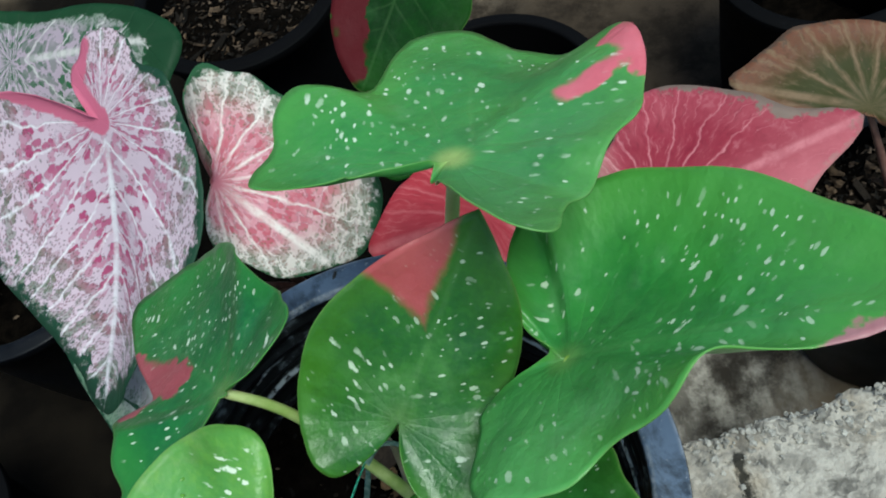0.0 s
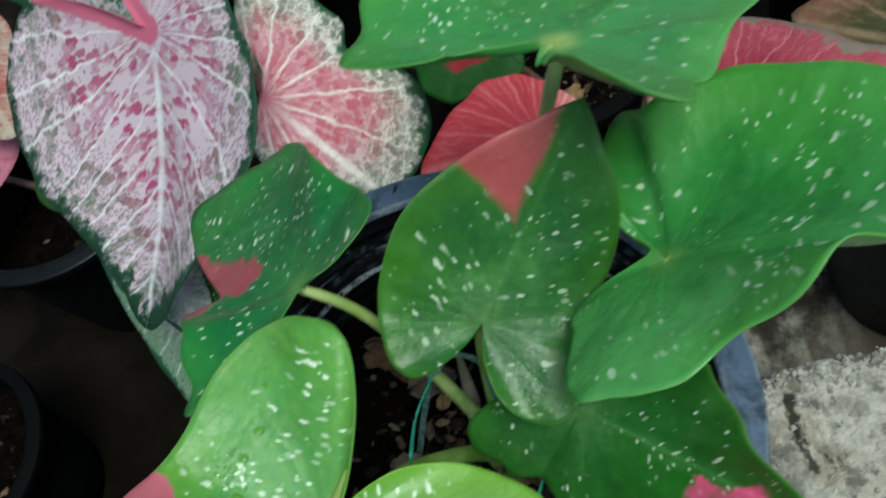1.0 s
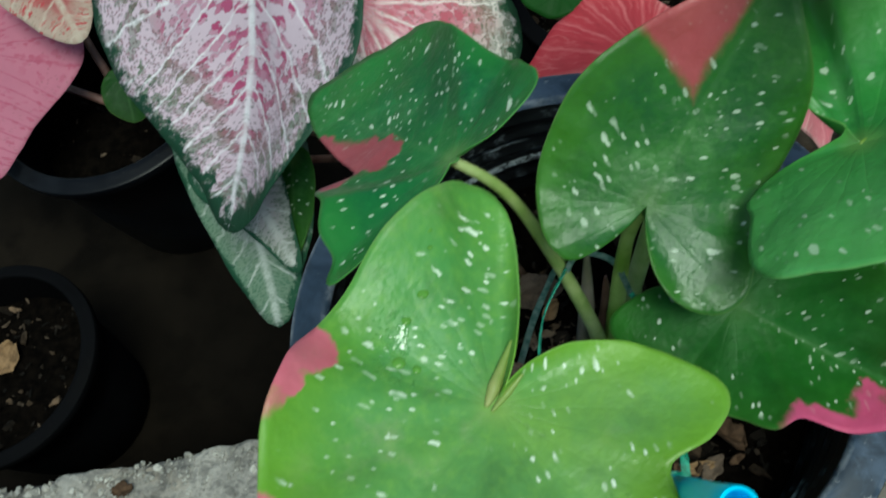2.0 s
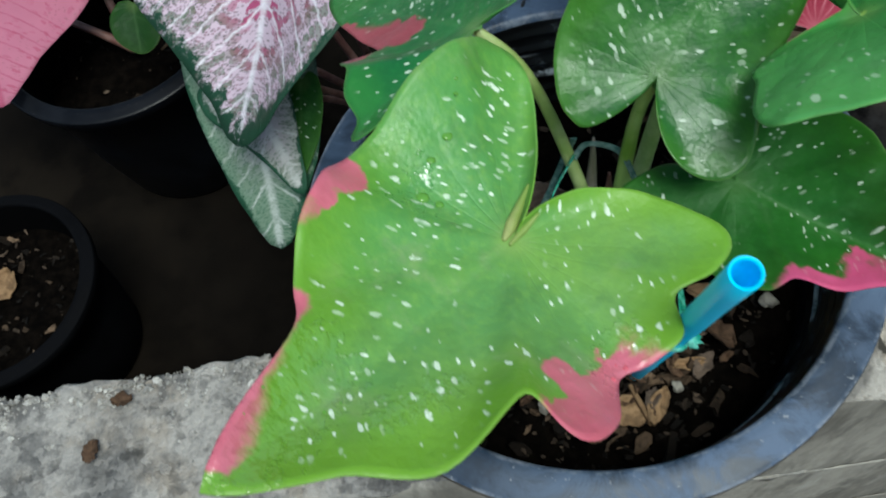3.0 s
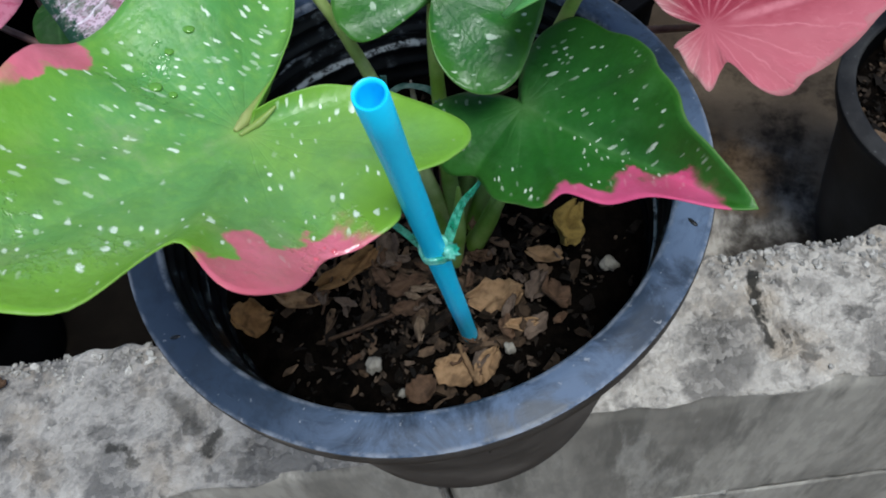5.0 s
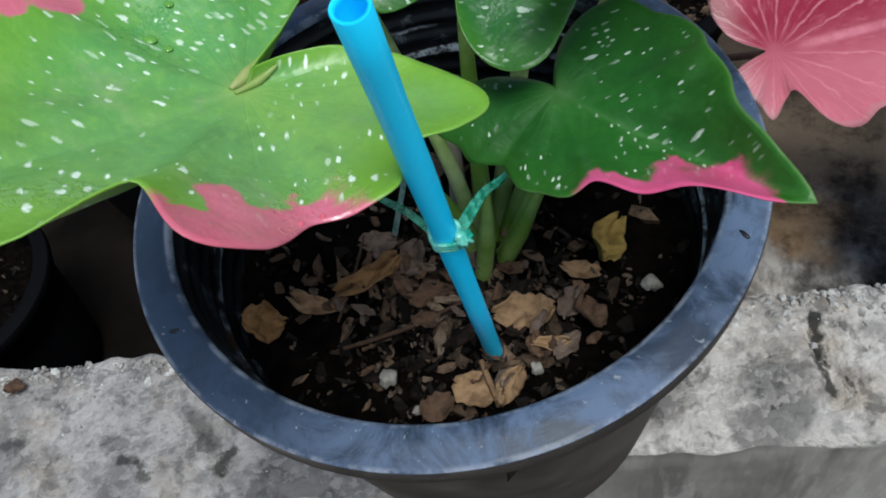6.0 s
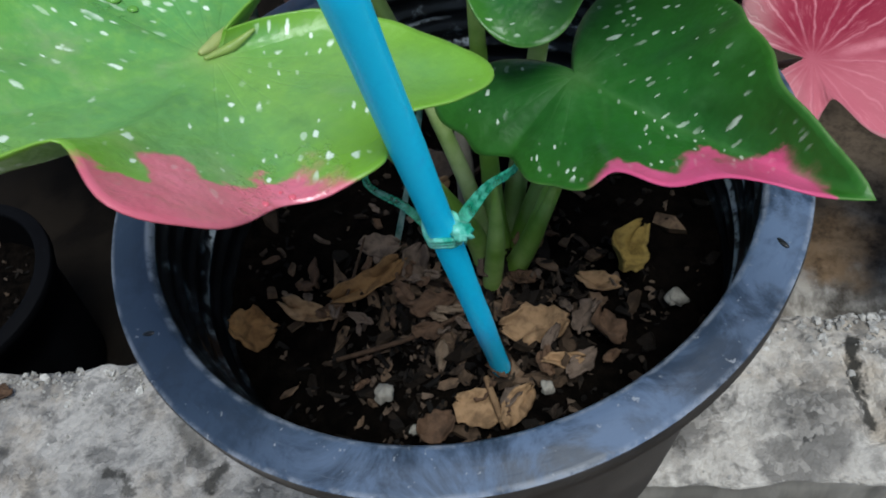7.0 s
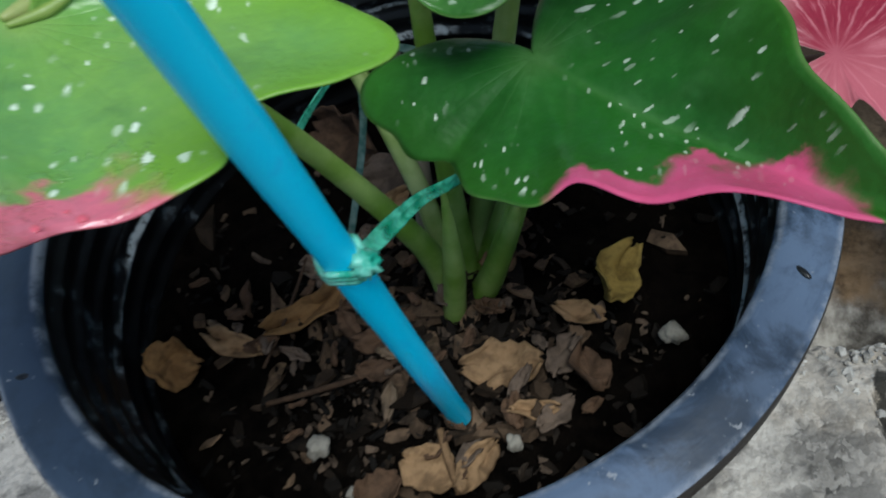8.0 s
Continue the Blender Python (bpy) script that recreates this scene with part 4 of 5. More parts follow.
def build_main_plant():
    plant = group_of("caladium_plant", (0.010, -0.008, POT_H - SOIL))
    tagged(plant, "green caladium with white flecks and pink patches, tied to a straw", "plant")
    plant.location = (0, 0, 0)
    foot = Vector((0.012, -0.005, POT_H - SOIL - 0.004))
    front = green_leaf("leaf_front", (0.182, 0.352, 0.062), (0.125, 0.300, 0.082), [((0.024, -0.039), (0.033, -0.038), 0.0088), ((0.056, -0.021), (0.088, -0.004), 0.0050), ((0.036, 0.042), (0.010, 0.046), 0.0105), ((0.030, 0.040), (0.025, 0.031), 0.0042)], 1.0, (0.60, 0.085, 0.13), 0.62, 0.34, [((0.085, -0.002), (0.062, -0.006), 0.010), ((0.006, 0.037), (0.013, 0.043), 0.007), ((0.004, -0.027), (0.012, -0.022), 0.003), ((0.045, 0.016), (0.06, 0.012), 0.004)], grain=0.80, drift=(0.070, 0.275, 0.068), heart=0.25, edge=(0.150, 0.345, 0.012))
    right = green_leaf("leaf_right", (0.019, 0.118, 0.016), (0.009, 0.064, 0.007), [((0.029, -0.021), (0.060, -0.008), 0.0060), ((0.044, -0.012), (0.052, -0.006), 0.0110)], 2.0, (0.58, 0.05, 0.13), 0.50, 0.40, (), 0.22, 0.62, None, 0.05, white=0.7)
    # drift darkens the half turned from the light, in its colour
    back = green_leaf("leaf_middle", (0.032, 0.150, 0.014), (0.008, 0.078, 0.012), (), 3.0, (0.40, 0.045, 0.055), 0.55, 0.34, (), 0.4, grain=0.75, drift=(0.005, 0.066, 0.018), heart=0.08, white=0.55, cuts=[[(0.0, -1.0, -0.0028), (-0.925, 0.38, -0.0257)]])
    small = green_leaf("leaf_small", (0.020, 0.17, 0.036), (0.008, 0.105, 0.030), [((0.066, 0.016), (0.032, 0.007), 0.0075), ((0.040, 0.022), (0.040, 0.014), 0.006)], 4.0, (0.36, 0.042, 0.06), 0.5, grain=0.8, heart=0.2, white=0.75)
    # drift lightens the lower lobe: its own yellow-green plus sheen in the colour
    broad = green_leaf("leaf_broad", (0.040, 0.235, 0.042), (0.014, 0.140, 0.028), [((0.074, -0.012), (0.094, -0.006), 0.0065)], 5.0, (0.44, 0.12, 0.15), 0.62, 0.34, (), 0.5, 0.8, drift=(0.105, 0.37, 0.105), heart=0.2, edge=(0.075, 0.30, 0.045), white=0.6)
    # drift paints the pale sheen of the right-hand half
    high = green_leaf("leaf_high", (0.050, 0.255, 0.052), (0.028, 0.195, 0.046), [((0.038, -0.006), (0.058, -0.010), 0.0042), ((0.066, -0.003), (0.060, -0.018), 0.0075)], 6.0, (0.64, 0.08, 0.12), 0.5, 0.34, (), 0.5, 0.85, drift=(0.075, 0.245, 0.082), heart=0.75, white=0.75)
    add_leaf(plant, (-0.0209, -0.0524, 0.2502), (-5.5, -17, -128.8), (-0.033, -0.082, 0.033),
             [89.3, 76.9, 68.7, 50.2, 58.5, 53.9, 43, 44.3, 45.6, 40.3, 48.5, 52.8, 44.2, 34.5, 22.7, 10.7, 3, 17.2, 49.6, 53.7, 48.9, 46.1, 44.1, 42.5, 43.7, 46.4, 48.6, 52.5, 56.2, 62.7],
             [22.5, 20.3, 19.1, 0.5, 3.9, 6.5, 5.8, 5, 4.9, 9.7, 22.1, 16.1, 6.9, 16.8, 11],
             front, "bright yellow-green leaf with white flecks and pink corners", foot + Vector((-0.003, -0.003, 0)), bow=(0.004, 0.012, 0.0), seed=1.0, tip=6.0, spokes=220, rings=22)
    add_leaf(plant, (0.0429, -0.0171, 0.2105), (13.4, 7.2, -33.5), (-0.046, -0.058, 0.029),
             [63, 46.3, 41.4, 37, 36.8, 34.9, 31.9, 31.5, 30.7, 25.8, 18.4, 10.6, 5, 5.2, 7.4, 11.7, 20.7, 27.8, 34.7, 34.1, 29.6, 28.6, 24, 25.7, 29.6, 31.2, 34, 33, 41.5, 47.9],
             [21.7, 20.9, 11.2, 4.9, 0.5, -3.1, -5.3, -4.1, -4.4, -5.6, -5.3, -6, 2.4, 10.4, 16.5],
             right, "dark green leaf with a bright pink edge and pointed tip", foot + Vector((0.0035, -0.001, 0)), bow=(0.004, 0.0, 0.0), seed=2.0, tip=7.0, spokes=240)
    add_leaf(plant, (0.0195, 0.0022, 0.2381), (19, -26.4, 53.2), (0.104, 0.005, 0.036),
             [61.5, 54.5, 48, 43, 39.5, 36.5, 33.5, 31.5, 30.3, 29.3, 28.4, 27.9, 26.7, 23.4, 8.5, 3, 3, 5.2, 19, 28.2, 33.3, 34.3, 32.3, 30.8, 30.6, 31.5, 35.4, 41.8, 49.1, 55.3],
             [10.6, 10.3, 9.5, 7.5, 1.5, -0.4, 2.5, -1.1, -3.5, 3.9, 4.3, 2.6, -4, -5.4, 6.1],
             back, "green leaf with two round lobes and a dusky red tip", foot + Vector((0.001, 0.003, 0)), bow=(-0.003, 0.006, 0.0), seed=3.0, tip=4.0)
    add_leaf(plant, (-0.0306, 0.0168, 0.2471), (-8.7, 33.8, 134.1), (0.057, 0.034, 0.074),
             [99, 62, 40, 46.1, 39.9, 42.7, 42.8, 47.4, 32.4, 20.8, 11.6, 4.3, 3, 3, 3, 3, 3, 3, 12, 21, 29, 32, 32, 34, 36, 40, 50, 69, 83, 92],
             [0, 1.5, 9.6, 0.8, 2.6, 1.3, 0.4, 0, 0, 1, 1.5, 2, 0.3, 7.3, 0.2],
             small, "small green leaf with a dull pink notch, seen edge on", foot + Vector((-0.004, 0.002, 0)), bow=(0.007, 0.002, 0.010), seed=4.0, stalk=0.0018, stalk_mat=M_STALK_PALE)
    add_leaf(plant, (0.0697, 0.0056, 0.2544), (-27.9, -34.1, -9.4), (0.117, 0.015, 0.057),
             [86, 86.5, 76.7, 69.4, 61.3, 55.8, 50, 43.4, 38.3, 44, 32.5, 17.3, 13.6, 3, 3, 6.9, 23.3, 29.5, 30.8, 36, 41.8, 45.3, 44.1, 44, 43.3, 40.5, 44.2, 53.3, 56, 63.2],
             [-19.9, -4.4, 12.5, 22.3, 25.3, 21.1, 8.8, 3.5, -1, -3.5, -6, -4.5, -4.5, -2.5, 5.8],
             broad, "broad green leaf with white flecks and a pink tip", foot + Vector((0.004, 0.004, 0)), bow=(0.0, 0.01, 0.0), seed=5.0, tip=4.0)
    add_leaf(plant, (0.0502, 0.0526, 0.289), (-17.6, 14.8, 36), (-0.009, -0.005, 0.01),
             [71.1, 73.5, 75.6, 81.3, 93.6, 87.2, 60.9, 51, 63.3, 61.4, 54.7, 55.7, 52.6, 30.5, 25.9, 6.4, 9.5, 10.4, 15.2, 25.8, 45.8, 57.1, 46.4, 39.9, 39.6, 39.5, 42.3, 50, 55.4, 63.7],
             [9.4, -8.5, -5.9, -1.3, 7.5, 2.7, 2.8, 6.4, -0.6, 4.3, 15.7, 4.1, -2.9, 2.2, 3.3],
             high, "high green leaf with white flecks and a curled pink tip", foot + Vector((0.001, 0.005, 0)), bow=(0.0, 0.01, 0.0), seed=6.0, stalk_mat=M_STALK_PALE)
    wet_leaf(plant.children[0])
    return plant


build_main_plant()


# ---- plants behind ----
WHITE_PINK = fancy_leaf("white_pink_blade", (0.63, 0.48, 0.56), (0.73, 0.69, 0.72), (0.37, 0.060, 0.145), (0.014, 0.060, 0.032), 1.0, 0.965, 0.64, 0.5, 0.85, 0.022, (0.52, 0.12, 0.20), None, [((0, 0), (-0.032, -0.080), 0.0085), ((0, 0), (-0.022, -0.014), 0.007), ((-0.022, -0.014), (-0.040, -0.003), 0.008)], (0.15, 0.19, 0.14), 0.2, 0.5, coarse=0.82)
PINK_WHITE = fancy_leaf("pink_white_blade", (0.70, 0.31, 0.37), (0.82, 0.75, 0.71), (0.50, 0.12, 0.16), (0.04, 0.13, 0.06), 2.0, 0.96, 0.75, 0.65, 0.7, 0.015, (0.52, 0.14, 0.19), (0.64, 0.60, 0.55), [((-0.024, 0.0), (-0.041, 0.012), 0.006), ((-0.041, 0.012), (-0.047, 0.026), 0.006)], (0.22, 0.24, 0.19), waver=0.5, fan=2.4)
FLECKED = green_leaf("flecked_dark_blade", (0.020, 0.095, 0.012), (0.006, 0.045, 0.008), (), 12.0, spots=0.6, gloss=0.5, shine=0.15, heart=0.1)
# dark green halved again, which puts the leaf's shade into its colour
SHADED = green_leaf("plain_dark_shaded_blade", (0.010, 0.045, 0.007), (0.006, 0.030, 0.005), (), 13.0, spots=0.0, gloss=0.5, shine=0.15, heart=0.1)
BLUSHED = fancy_leaf("blushed_white_blade", (0.46, 0.41, 0.41), (0.50, 0.50, 0.47), (0.20, 0.22, 0.18), (0.022, 0.085, 0.045), 14.0, 0.97, 0.5, 0.5, 0.9, 0.02, None, (0.30, 0.31, 0.28))
GREEN_WHITE = fancy_leaf("green_white_blade", (0.34, 0.35, 0.33), (0.40, 0.43, 0.39), (0.14, 0.20, 0.14), (0.022, 0.085, 0.045), 3.0, 0.97, 0.7, 0.5, 0.9, 0.02, None, (0.12, 0.19, 0.13))
MOTTLED = fancy_leaf("mottled_blade", (0.38, 0.30, 0.36), (0.50, 0.48, 0.46), (0.02, 0.085, 0.035), (0.012, 0.055, 0.022), 8.0, 0.80, 0.85, 0.4, 1.0, 0.02, None, (0.17, 0.22, 0.17), coarse=0.85)
RED_GREEN = fancy_leaf("red_green_blade", (0.22, 0.010, 0.018), (0.24, 0.014, 0.022), (0.18, 0.010, 0.016), (0.012, 0.075, 0.010), 4.0, 0.60, 0.1, 0.4, 0.0)
# red and green both lowered: the deep shade round this leaf, put into them
SHADED_RED = green_leaf("shaded_red_blade", (0.006, 0.046, 0.006), (0.003, 0.024, 0.004), [((0.024, -0.030), (0.072, -0.014), 0.013)], 9.0, (0.075, 0.005, 0.008), 0.0, 0.6, (), 0.08)
CORAL = fancy_leaf("coral_blade", (0.56, 0.050, 0.072), (0.64, 0.15, 0.16), (0.46, 0.036, 0.05), (0.24, 0.05, 0.045), 5.0, 1.4, 0.0, 0.6, 0.0, 0.014, waver=0.6, bleached=(0.74, 0.48, 0.43), fan=3.0)
ROSE = fancy_leaf("rose_blade", (0.27, 0.018, 0.042), (0.50, 0.16, 0.19), (0.22, 0.016, 0.036), (0.23, 0.165, 0.14), 6.0, 0.955, 0.0, 0.55, 0.0, 0.011, None, (0.31, 0.045, 0.07), waver=0.7, bleached=(0.58, 0.42, 0.38), blush=(0.54, 0.16, 0.19), fan=3.2)
MAUVE = fancy_leaf("mauve_blade", (0.46, 0.15, 0.22), (0.34, 0.07, 0.125), (0.36, 0.085, 0.14), (0.22, 0.10, 0.11), 9.5, 1.4, 0.3, 0.5, 0.1, 0.014, waver=0.4)
CREAM = fancy_leaf("cream_striped_blade", (0.34, 0.035, 0.05), (0.46, 0.38, 0.31), (0.38, 0.05, 0.06), (0.16, 0.17, 0.12), 10.5, 1.1, 0.4, 0.9, 0.2, 0.016, None, (0.38, 0.28, 0.23))
BROWN = fancy_leaf("bronze_blade", (0.040, 0.042, 0.010), (0.19, 0.125, 0.075), (0.13, 0.040, 0.024), (0.12, 0.075, 0.055), 7.0, 1.0, 0.0, 0.8, 0.3, 0.020, None, (0.15, 0.062, 0.038), waver=0.5, fan=2.6)


def back_plant(label):
    return tagged(group_of("caladium_plant"), label, "plant", "plants behind the wall")


def back_leaf(plant, foot, place, turn, curve, radii, lifts, material, words, ruffle=0.0010):
    add_leaf(plant, place, turn, curve, radii, lifts, material, words, Vector(foot), stalk_mat=M_STALK_RED, seed=place[0] * 50, spokes=120, rings=14, ruffle=ruffle)


plant = back_plant("white and pink speckled caladium with dark green margins")
back_leaf(plant, (-0.15, 0.30, FLOOR_Z + 0.02), (-0.1451, 0.2228, 0.1502), (29.6, 39.7, -93.4), (0.189, 0.027, 0.062),
          [148, 141, 128, 116, 106.8, 95, 79, 65.2, 60.5, 56.6, 45.5, 40.2, 46.4, 48.5, 46.8, 41.7, 34.1, 32, 26, 8, 14, 86, 105.7, 115.9, 117.2, 113, 110, 110, 116, 129],
          [-4, 13.7, 1.9, -3.2, -5.3, -7.2, -10.9, -5.2, -0.4, 1.1, 3.8, 9.1, 15.6, 20.1, 10],
          WHITE_PINK, "large white leaf speckled with pink, green-edged")
back_leaf(plant, (-0.15, 0.30, FLOOR_Z + 0.02), (-0.185, 0.175, 0.07), (13.6, 26.7, -79.6), (0, 0, -0.05),
          [128, 104, 86, 70, 58, 50, 45, 42, 40, 38, 36, 30, 20, 12, 8, 8, 8, 12, 20, 30, 34, 36, 38, 40, 42, 45, 50, 58, 72, 98],
          [0, 2, 2, 0, 0, 0, 0, 0, 0, 0, 0, 0, 0, 2, 2],
          GREEN_WHITE, "grey-green and white leaf hanging down")
back_leaf(plant, (-0.15, 0.30, FLOOR_Z + 0.02), (-0.1783, 0.1409, 0.0629), (18.6, 21, -60.6), (0, 0, -0.03),
          [71, 50, 38, 32, 28, 26.5, 25.5, 22, 17, 8, 3, 2, 2, 2, 2, 2, 3, 8, 18, 23, 27, 30, 29.5, 29, 28.5, 28.2, 29.3, 32, 38, 49],
          [0, 0, 1, 1, 0, 0, 0, 0, 0, 0, 0, 1, 1, 0, 0],
          BLUSHED, "blush-white leaf with a thin dark green margin, hanging down")
back_leaf(plant, (-0.15, 0.30, FLOOR_Z + 0.02), (-0.1465, 0.1412, 0.0614), (4.6, 27.4, -93.7), (0, 0, -0.05),
          [54, 40, 29, 22, 18, 15, 12.5, 11.2, 10.5, 10, 9, 8.2, 7, 4, 2, 2, 2, 4, 8, 10, 11.5, 12, 11.6, 11.5, 11.7, 12.6, 14.5, 18, 24.5, 35],
          [0, 0, 0, 0, 0, 0, 0, 0, 0, 0, 0, 0, 0, 0, 0],
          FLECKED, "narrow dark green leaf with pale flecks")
back_leaf(plant, (-0.15, 0.30, FLOOR_Z + 0.02), (-0.0992, 0.1997, 0.1096), (-8, 36.7, -37), (-0.003, -0.002, 0.005),
          [79.9, 92.6, 97.4, 100, 94.3, 79.6, 60.7, 68.6, 66.2, 66.9, 62.5, 65, 52.3, 37.5, 14.4, 6.7, 6, 3, 3, 3, 3, 3, 3, 6.1, 19.6, 35, 43.4, 48.4, 62, 70.9],
          [-1.2, -6.1, -1.9, -1.8, 3.7, 9.6, 17.5, 27.2, 18.6, 8.6, 3.3, 2.5, 3, 2.5, 0.9],
          PINK_WHITE, "pink leaf with white veins and a green margin")
back_leaf(plant, (-0.15, 0.30, FLOOR_Z + 0.02), (-0.2469, 0.3355, 0.1017), (17.5, 1.1, -3.4), (-0, -0, -0),
          [117, 97, 74, 55, 43, 38, 36, 36, 37, 40, 44, 47, 45, 45, 40, 36, 34, 33, 29, 28, 28, 30, 33, 38, 44, 56, 67, 84, 108, 114],
          [0, 0, 0, 0, 0, 0, 0, 0, 0, 0, 0, 0, 0, 0, 0],
          MOTTLED, "green leaf mottled with white and pink")
plant = back_plant("red caladium with green margins, coloured as in deep shade")
back_leaf(plant, (0.05, 0.36, FLOOR_Z + 0.12), (0.0188, 0.3451, 0.0974), (-16.5, 25.3, -124.7), (0, 0, 0),
          [84, 78, 70, 64, 58, 54, 51, 46, 43, 43, 37, 32, 30, 14, 9, 7, 6, 6, 6, 8, 13, 31, 34, 38, 44, 47, 52, 59, 67, 76],
          [0, 0, 0, 0, 0, 0, 0, 0, 0, 0, 0, 0, 0, 0, 0],
          SHADED_RED, "red leaf with a green margin, coloured as in deep shade")
plant = back_plant("coral red caladium behind the pot")
back_leaf(plant, (0.08, 0.30, FLOOR_Z + 0.12), (0.012, 0.2262, 0.108), (-6.5, 19.6, -108.7), (-0, -0, -0),
          [43, 40, 38, 39, 40, 40, 35, 31, 28, 25, 21, 19, 11, 8, 6, 6, 6, 6, 6, 9, 15, 21, 26, 31, 32, 34, 34, 36, 41, 42],
          [0, 0, 0, 0, 0, 0, 0, 0, 0, 0, 0, 0, 0, 0, 0],
          RED_GREEN, "green leaf with a pink middle")
back_leaf(plant, (0.08, 0.30, FLOOR_Z + 0.12), (0.0435, 0.1539, 0.0981), (-17.4, 2.4, -172.4), (0, -0, 0),
          [63, 54, 45, 40, 37, 36, 34, 30, 28, 26, 25, 25, 25, 22, 13, 4, 13, 23, 26, 26, 27, 30, 33, 37, 39, 43, 44, 48, 51, 56],
          [0, 0, 0, 0, 0, 0, 0, 0, 0, 0, 0, 0, 0, 0, 0],
          CORAL, "coral red leaf with paler veins", 0.004)
back_leaf(plant, (0.08, 0.30, FLOOR_Z + 0.12), (0.1373, 0.1716, 0.0374), (16.4, -4.1, 13.8), (0, 0, 0),
          [126, 97.3, 87.2, 82.3, 79.4, 76.9, 70.2, 58.5, 48.7, 45.1, 46.9, 34.3, 24.9, 7, 5, 7, 21.3, 21.9, 23.7, 27, 31.4, 39.1, 28, 25.9, 46.3, 57.6, 59, 67.1, 78.6, 93.5],
          [0, 2, -3, 1, 3, -1, 2, 0, 2, 0, -2, 2, 0, -3, 0],
          ROSE, "rose pink leaf with pale veins and bleached lobes, curled at the edge", 0.006)
plant = back_plant("bronze caladium in a gravelly pot")
back_leaf(plant, (0.31, 0.21, FLOOR_Z + 0.14), (0.2802, 0.2298, 0.0123), (-19.2, -7.7, 159.1), (0, -0, 0),
          [84, 47, 19, 11, 8, 6, 6, 6, 6, 6, 7, 9, 16, 25, 31, 40, 45, 57, 62, 64, 64, 58, 55, 55, 57, 60, 64, 69, 71, 77],
          [0, 0, 0, 0, 0, 0, 0, 0, 0, 0, 0, 0, 0, 0, 0],
          BROWN, "bronze and green leaf, drying at the edge", 0.006)
plant = back_plant("pink caladium in a black pot")
back_leaf(plant, (-0.345, 0.30, FLOOR_Z + 0.13), (-0.2971, 0.2644, -0.0012), (-2.3, 21.3, -80.5), (0, 0, 0),
          [36, 36, 34, 29, 25, 22, 19, 14, 10, 7, 4, 3, 2, 2, 2, 2, 2, 3, 4, 6, 8, 10.6, 12.5, 15, 18, 20.5, 23.5, 27, 30, 33],
          [0, 2, 2, 0, 0, 0, 0, 0, 0, 0, 0, 0, 0, 2, 2],
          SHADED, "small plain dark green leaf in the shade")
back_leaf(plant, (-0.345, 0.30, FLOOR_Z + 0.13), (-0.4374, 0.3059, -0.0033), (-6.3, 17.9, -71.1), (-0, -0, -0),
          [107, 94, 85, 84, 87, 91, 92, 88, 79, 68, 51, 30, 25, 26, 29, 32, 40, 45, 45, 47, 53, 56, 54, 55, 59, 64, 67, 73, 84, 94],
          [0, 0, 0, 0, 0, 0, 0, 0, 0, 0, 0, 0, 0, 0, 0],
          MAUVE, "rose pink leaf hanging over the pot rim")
back_leaf(plant, (-0.345, 0.30, FLOOR_Z + 0.13), (-0.3752, 0.371, 0.0358), (-3, 18.8, -60.5), (-0, 0, -0),
          [97, 82, 62, 52, 47, 44, 41, 37, 35, 20, 12, 10, 11, 13, 18, 26, 24, 22, 22, 23, 24, 24, 26, 29, 35, 41, 50, 59, 68, 85],
          [0, 0, 0, 0, 0, 0, 0, 0, 0, 0, 0, 0, 0, 0, 0],
          CREAM, "red leaf striped with cream")


# ---- straw, raffia and litter ----
STRAW_LOW, STRAW_TOP = Vector((0.0178, -0.0428, 0.100)), Vector((0.0218, -0.0837, 0.2984))


def build_straw():
    way = STRAW_TOP - STRAW_LOW
    straw = group_of("drinking_straw")
    straw.matrix_basis = Matrix.Translation(STRAW_LOW) @ way.to_track_quat("Z", "Y").to_matrix().to_4x4()
    n, r = way.length, 0.0032
    out = [(r * (0.92 + 0.07 * k / 16) + 0.00008 * math.sin(k * 1.7), n * k / 16) for k in range(17)]
    part("tube", lathe(out + [(r * 0.97, n + 0.0002)], 32), M_STRAW, straw)
    # bore closed by an added floor near the mouth, to keep it bright
    part("bore", lathe([(r * 0.97, n + 0.0002), (r * 0.80, n + 0.0001), (r * 0.78, n - 0.001), (r * 0.77, n - 0.016), (0.0, n - 0.0165)], 32), M_STRAW, straw, "open cut end of the straw")
    return tagged(straw, "bright blue plastic drinking straw stuck upright in the soil", "straw")


